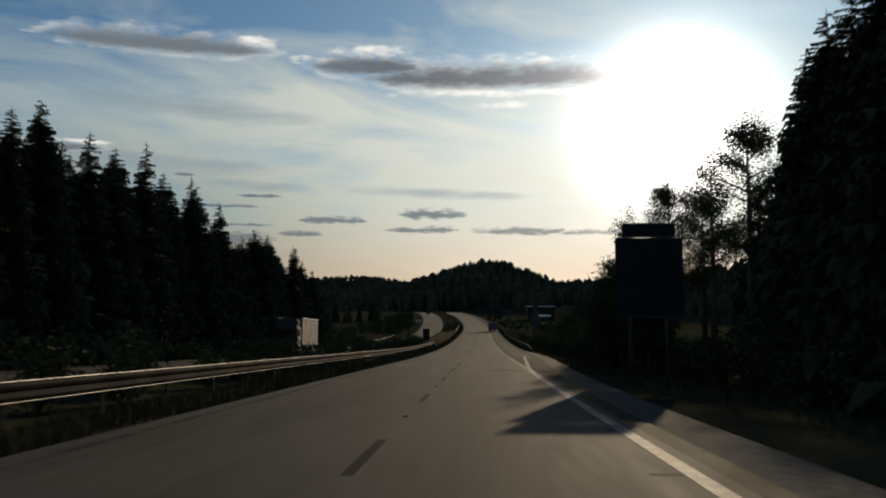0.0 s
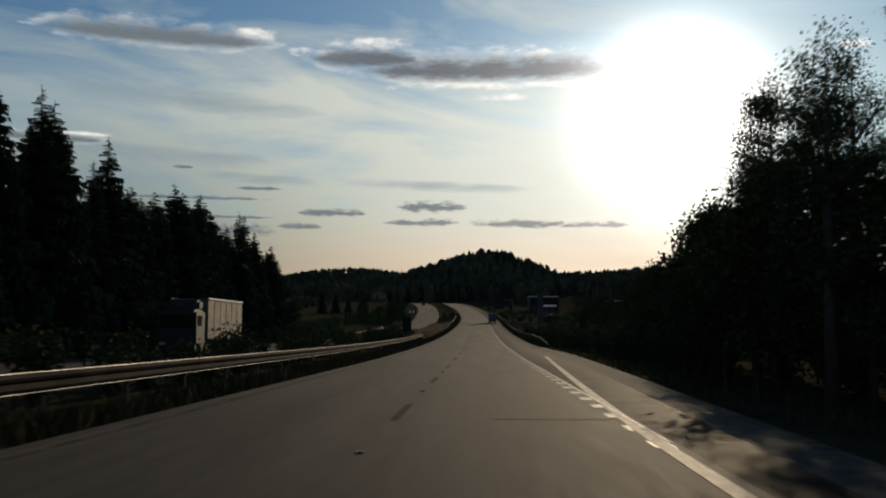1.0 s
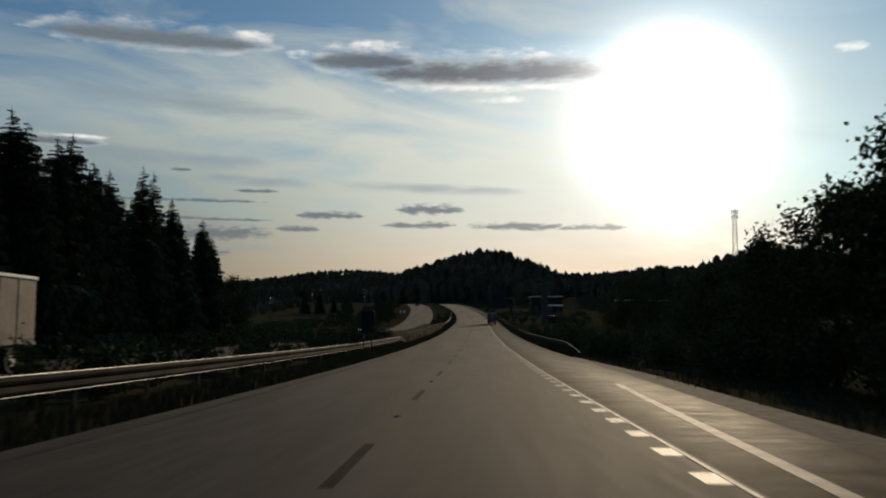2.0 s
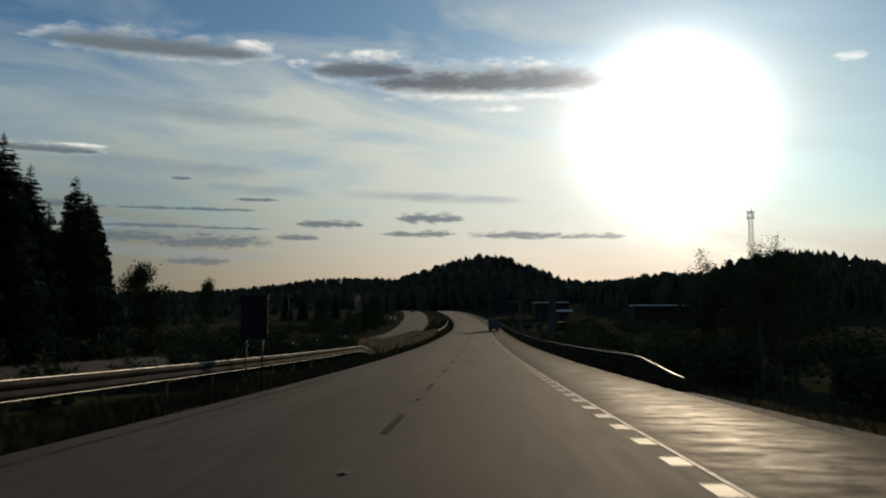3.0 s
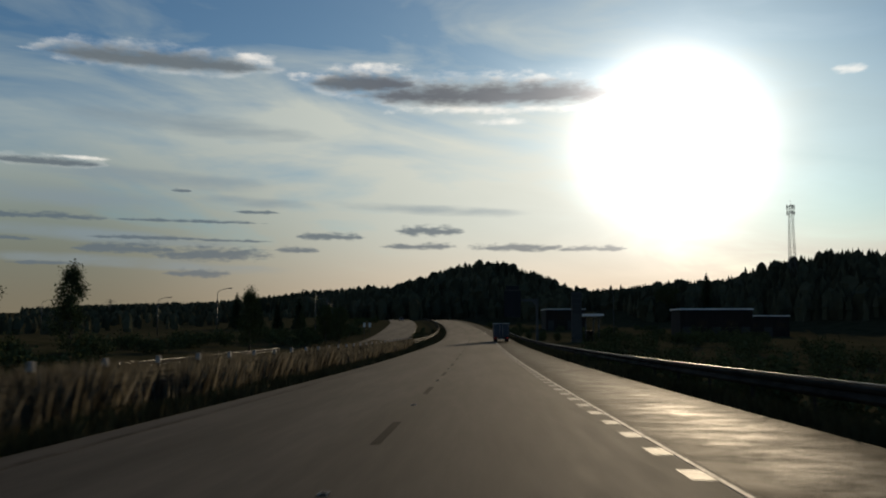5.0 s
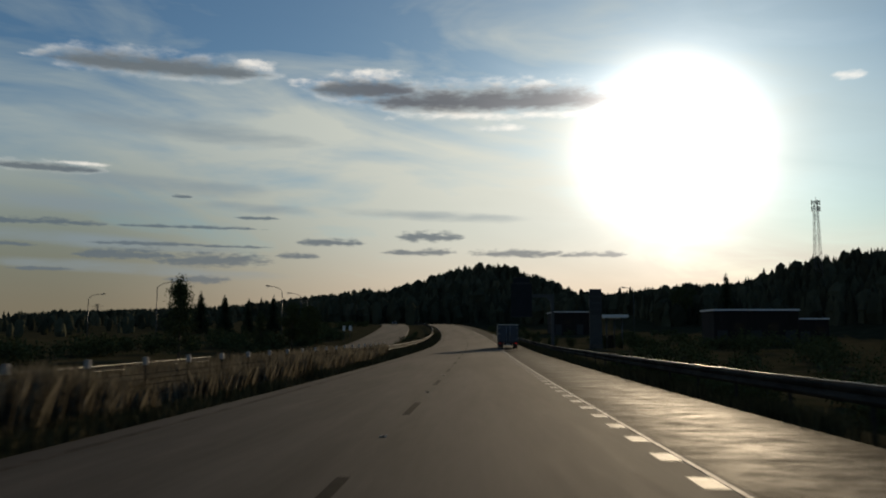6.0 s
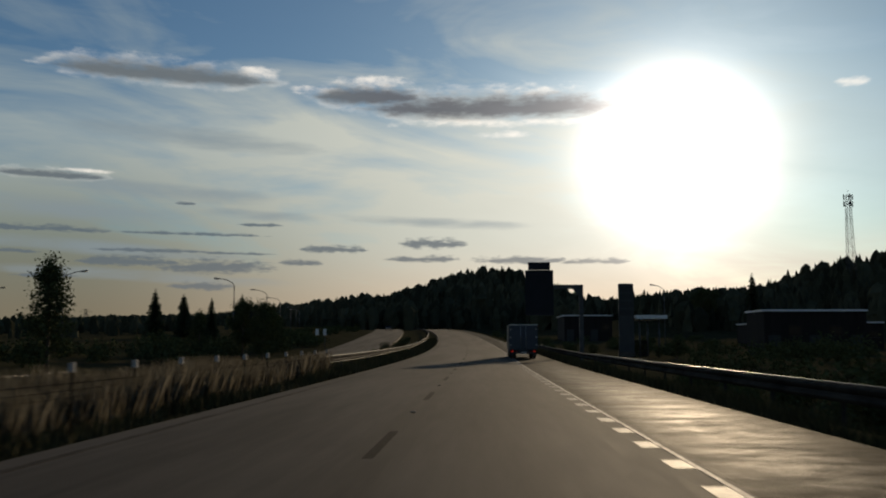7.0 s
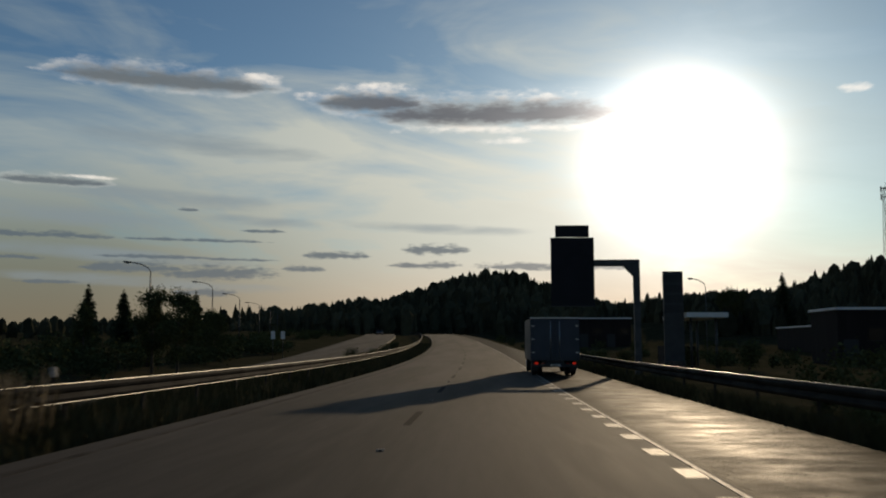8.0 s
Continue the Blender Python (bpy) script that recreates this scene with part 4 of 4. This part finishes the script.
def sign_gantry():
    y = 302.0
    t = empty("sign_gantry", Matrix.Translation((0, y, road_z(y))), "cantilever gantry carrying a dark two-tier direction sign", "sign gantry")
    sign_panels(t, 4.3, 7.1, 3.9, 8.4, 9.2, 0)
    box_part("beam", (4.9, 0.35, 0.42), (7.55, 0.3, 6.75), GREY_STEEL, t, bevel=0.02)
    box_part("column", (0.40, 0.40, 7.9), (9.85, 0.3, 3.0), GREY_STEEL, t, bevel=0.02)
    bm = bmesh.new()
    vs = [bm.verts.new((x, yy, z)) for yy in (0.16, 0.44) for x, z in ((9.66, 6.55), (9.0, 6.55), (9.66, 5.85))]
    for f in ((0, 1, 2), (5, 4, 3), (0, 3, 4, 1), (1, 4, 5, 2), (2, 5, 3, 0)):
        bm.faces.new([vs[i] for i in f])
    part("gusset", bm, GREY_STEEL, t)
    box_part("base_plate", (0.9, 0.9, 0.5), (9.85, 0.3, -0.75), GRAVEL, t, bevel=0.03)
    for x in (5.1, 6.5):
        box_part("hanger", (0.12, 0.14, 4.2), (x, 0.14, 6.1), GREY_STEEL, t)


def totem():
    x, y = 21.2, 345.0
    z = ground_z(x, y)
    t = empty("pylon_sign", Matrix.Translation((x, y, z)), "tall dark filling station price pylon", "pylon sign")
    h = road_z(245) + 1.5 + 8.4 - z
    box_part("board", (2.2, 0.45, h - 0.6), (0, 0, 0.6 + (h - 0.6) / 2), DARK_PAINT, t, bevel=0.04)
    box_part("plinth", (2.4, 0.7, 1.4), (0, 0, 0.1), GRAVEL, t, bevel=0.04)
    for k in range(4):
        box_part("field", (2.0, 0.03, 0.9), (0, -0.235, h - 0.8 - 1.15 * k), PLASTIC, t)


def median_sign():
    y = 121.5
    t = empty("median_sign", Matrix.Translation((-7.62, y, road_z(y))), "dark rectangular road sign on the grassy median", "road sign")
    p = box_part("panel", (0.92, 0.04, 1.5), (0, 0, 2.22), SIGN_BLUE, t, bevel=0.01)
    box_part("frame_edge", (0.96, 0.03, 0.04), (0, 0.005, 2.975), GREY_STEEL, p)
    for x in (-0.28, 0.28):
        tube_part("post", (x, 0.07, -0.8), (x, 0.07, 2.9), 0.035, GREY_STEEL, t)


road_sign()
sign_gantry()
totem()
median_sign()


def street_lamp(label, arm=2.2, height=9.5):
    t = new("street_lamp")
    bm = bmesh.new()
    bm_tube(bm, (0, 0, -0.4), (0, 0, height - 1.0), 0.10, 0.06, 10)
    part("pole", bm, GREY_STEEL, t, smooth=True)
    bm = bmesh.new()
    prev = Vector((0, 0, height - 1.05))
    for i in range(1, 7):
        a = i / 6 * 1.35
        q = Vector((-arm * (1 - math.cos(a)) * 1.2, 0, height - 1.0 + math.sin(a)))
        bm_tube(bm, prev, q, 0.05, 0.045, 8)
        prev = q
    part("arm", bm, GREY_STEEL, t, smooth=True)
    head = box_part("lamp_head", (0.85, 0.26, 0.16), (prev.x - 0.32, 0, prev.z + 0.02), SIGN_BACK, t, bevel=0.05, turn=pose(0, 0, 0, 0, 6, 0))
    box_part("lens", (0.5, 0.2, 0.04), (prev.x - 0.36, 0, prev.z - 0.085), WHITE_PAINT, head, "pale unlit lens")
    return tagged(t, label, "street lamp", "street lamps")


def build_lamps():
    proto = street_lamp("grey steel street lamp with a curved arm, unlit")
    for x, y, top, turn in ((-33, 330, 8.3, 0), (-35.5, 358, 8.4, 0), (-39.5, 385, 8.4, 5), (-43.5, 413, 8.4, 10), (-48, 440, 8.6, 10), (-53, 468, 8.8, 15),
                            (-62, 321, 6.6, 180), (-48, 313, 8.0, 180), (-92, 335, 6.6, 180), (-125, 350, 6.8, 180), (36, 390, 11.0, 0)):
        z = ground_z(x, y)
        h = max(6.0, road_z(245) + 1.5 + top - z)
        ob = copy_thing(proto, Matrix.Translation((x, y, z)) @ pose(0, 0, 0, 0, 0, turn) @ Matrix.Diagonal((1, 1, h / 9.5, 1)))
    drop_proto(proto)


build_lamps()


def lattice(name, x, y, top_z, base_w, top_w, label, category, arms=()):
    """A square lattice tower of steel angles."""
    z = ground_z(x, y)
    h = top_z - z
    t = empty(name, Matrix.Translation((x, y, z)), label, category)
    n = 12

    def corner(k, f):
        w = (base_w * (1 - f) + top_w * f) / 2
        return Vector(((-w, w, w, -w)[k], (-w, -w, w, w)[k], h * f))
    for k in range(4):
        bm = bmesh.new()
        bm_tube(bm, corner(k, 0) - Vector((0, 0, 0.6)), corner(k, 1), 0.09, 0.07, 6)
        part("leg", bm, GREY_STEEL, t)
    bm = bmesh.new()
    for i in range(n):
        for k in range(4):
            a, b = i / n, (i + 1) / n
            bm_tube(bm, corner(k, a), corner((k + 1) % 4, b), 0.05, n=5)
            bm_tube(bm, corner((k + 1) % 4, a), corner(k, b), 0.05, n=5)
            bm_tube(bm, corner(k, b), corner((k + 1) % 4, b), 0.04, n=5)
    part("bracing", bm, GREY_STEEL, t)
    for f, w in arms:
        box_part("cross_arm", (w, 0.25, 0.25), (0, 0, h * f), GREY_STEEL, t)
    return t, h


def build_mast():
    t, h = lattice("radio_mast", 147, 570, 54.0, 3.4, 1.5, "slender steel lattice radio mast on the wooded hill", "radio mast")
    for k, (dx, dy) in enumerate(((-1.7, 0), (1.7, 0), (0, -1.7))):
        for dz in (-0.8, -3.6):
            box_part("antenna", (0.45, 0.30, 2.2), (dx, dy, h + dz), SIGN_BACK, t, bevel=0.04)
    for dz in (-0.3, -3.4):
        box_part("antenna_ring", (3.6, 0.16, 0.16), (0, 0, h + dz), GREY_STEEL, t)
        box_part("antenna_ring", (0.16, 3.6, 0.16), (0, 0, h + dz - 0.18), GREY_STEEL, t)
    tube_part("whip", (0, 0, h - 0.5), (0, 0, h + 2.0), 0.06, GREY_STEEL, t)
    lattice("power_pylon", -360, 1000, 24.0, 4.0, 1.6, "distant steel power line pylon", "pylon", ((0.75, 9.0), (0.88, 12.0), (0.98, 7.0)))


build_mast()


# ---- cable barrier ----
CABLE = material("weathered_cable", (0.020, 0.018, 0.016), (0.040, 0.036, 0.032), 6.0, 0.9, spec=0.0)
CAP = material("dirty_white_cap", (0.24, 0.22, 0.20), (0.42, 0.40, 0.37), 5.0, 0.7, spec=0.1)


def cable_barrier(s0, s1, u):
    t = empty("cable_barrier", Matrix.Translation(on_road(s0, u)), "cable barrier with white-capped posts in tall grass", "cable barrier")
    inv = t.matrix_world.inverted()
    post_me = cap_me = None
    s = s0
    while s < s1:
        p = on_road(s, u)
        if post_me is None:
            ob = box_part("post", (0.04, 0.07, 1.45), (0, 0, 0), CABLE, bevel=0.01)
            cap = box_part("cap", (0.12, 0.12, 0.20), (0, 0, 0), CAP, label="dirty white reflector cap", bevel=0.015)
            post_me, cap_me = ob.data, cap.data
        else:
            ob, cap = new("post", post_me), new("cap", cap_me)
        ob.matrix_world = Matrix.Translation(p + Vector((0, 0, 0.35)))
        ob.parent, ob.matrix_parent_inverse = t, inv
        cap.matrix_world = Matrix.Translation(p + Vector((0, 0, 1.02)))
        cap.parent, cap.matrix_parent_inverse = ob, ob.matrix_world.inverted()
        s += 3.3
    for h in (0.42, 0.56, 0.70):
        c = sweep("cable", s0, s1, 6.0, [(u + 0.035 + 0.009 * math.cos(a), h + 0.009 * math.sin(a)) for a in (0, 1.57, 3.14, 4.71)], CABLE)
        c.parent, c.matrix_parent_inverse = t, inv


cable_barrier(166, 264, -8.4)


def marker_sign(s, u, h, label):
    p = on_road(s, u)
    z = ground_z(p.x, p.y)
    t = empty("marker_sign", Matrix.Translation((p.x, p.y, z)), label, "road sign", "marker signs")
    tube_part("post", (0, 0.05, -0.3), (0, 0.05, h), 0.035, GREY_STEEL, t)
    box_part("plate", (0.5, 0.03, 0.95), (0, 0, h - 0.4), WHITE_PAINT, t, "white rectangular plate", 0.01)


marker_sign(352, -24.8, 3.4, "white marker sign on a thin post by the ramp")
marker_sign(352, -23.6, 3.4, "white marker sign on a thin post by the ramp")


# ---- buildings in the valley ----
CLADDING = material("dark_metal_cladding", (0.016, 0.012, 0.011), (0.028, 0.022, 0.020), 0.6, 0.85, stretch=(2, 2, 0.2), spec=0.2)
ROOF_METAL = material("bright_roof_sheet", (0.72, 0.71, 0.70), (0.82, 0.81, 0.80), 0.8, 0.4)


def hall(x0, x1, y0, y1, roof_z, label, bays=5):
    """A flat-roofed industrial hall with a bright roof edge, doors and windows."""
    g = min(ground_z(x, y) for x in (x0, x1) for y in (y0, y1)) - 0.3
    cx, cy, w, d = (x0 + x1) / 2, (y0 + y1) / 2, x1 - x0, y1 - y0
    t = empty("industrial_hall", Matrix.Translation((cx, cy, g)), label, "building", "halls in the valley")
    h = roof_z - g
    wall = box_part("wall", (w, d, h - 0.35), (0, 0, (h - 0.35) / 2), CLADDING, t)
    roof = box_part("roof", (w + 0.5, d + 0.5, 0.35), (0, 0, h - 0.17), ROOF_METAL, t, "bright sheet metal roof", 0.03)
    for i in range(bays):
        x = -w / 2 + w * (i + 0.5) / bays
        if i % 2 == 0:
            box_part("gate", (w / bays * 0.6, 0.08, h * 0.45), (x, -d / 2 - 0.03, h * 0.225 + 0.1), PLASTIC, t)
        else:
            win = box_part("window", (w / bays * 0.6, 0.06, h * 0.2), (x, -d / 2 - 0.02, h * 0.55), GLASS_DARK, t)
            box_part("sill", (w / bays * 0.64, 0.12, 0.06), (x, -d / 2 - 0.06, h * 0.44), GREY_STEEL, win)


hall(49, 66.5, 370, 380, road_z(245) + 1.5 + 5.4, "long dark hall with a bright flat roof edge")
hall(26, 41, 495, 520, road_z(245) + 1.5 + 8.0, "distant dark hall with a bright flat roof", 4)
hall(120, 150, 610, 640, road_z(245) + 1.5 + 18.0, "far hall with a bright roof among trees", 4)
hall(70, 96, 430, 460, road_z(245) + 1.5 + 4.5, "low dark warehouse with a pale roof", 6)


def canopy():
    x, y = 24.6, 350.0
    g = ground_z(x, y)
    t = empty("station_canopy", Matrix.Translation((x, y, g)), "filling station canopy with a white fascia", "canopy")
    h = road_z(245) + 1.5 + 3.7 - g
    box_part("roof", (4.6, 13.0, 0.55), (0, 0, h - 0.25), WHITE_PAINT, t, bevel=0.03)
    for dx in (-1.4, 1.4):
        for dy in (-4.5, 4.5):
            tube_part("column", (dx, dy, -0.3), (dx, dy, h - 0.45), 0.14, GREY_STEEL, t)
    box_part("kiosk", (4.0, 4.0, 2.6), (0, 10.0, 1.2), CLADDING, t, bevel=0.03)


canopy()


# ---- road studs between the lane dashes ----
AMBER = material("clear_reflector", (0.45, 0.43, 0.38), (0.6, 0.58, 0.52), 6.0, 0.25)


def build_studs():
    proto = new("road_stud")
    box_part("housing", (0.12, 0.10, 0.03), (0, 0, 0.012), PLASTIC, proto, bevel=0.008)
    for dx in (-0.04, 0.04):
        box_part("reflector", (0.03, 0.012, 0.018), (dx, -0.05, 0.016), AMBER, proto)
    tagged(proto, "small dark road stud with two reflectors on asphalt", "road stud", "road studs along the lane line")
    for i in range(26):
        s = 5.8 + 12.0 * i
        copy_thing(proto, Matrix.Translation(on_road(s, -1.53)) @ pose(0, 0, 0, math.degrees(math.atan(road_slope(s))), 0, math.degrees(road_turn(s))))
    drop_proto(proto)


build_studs()
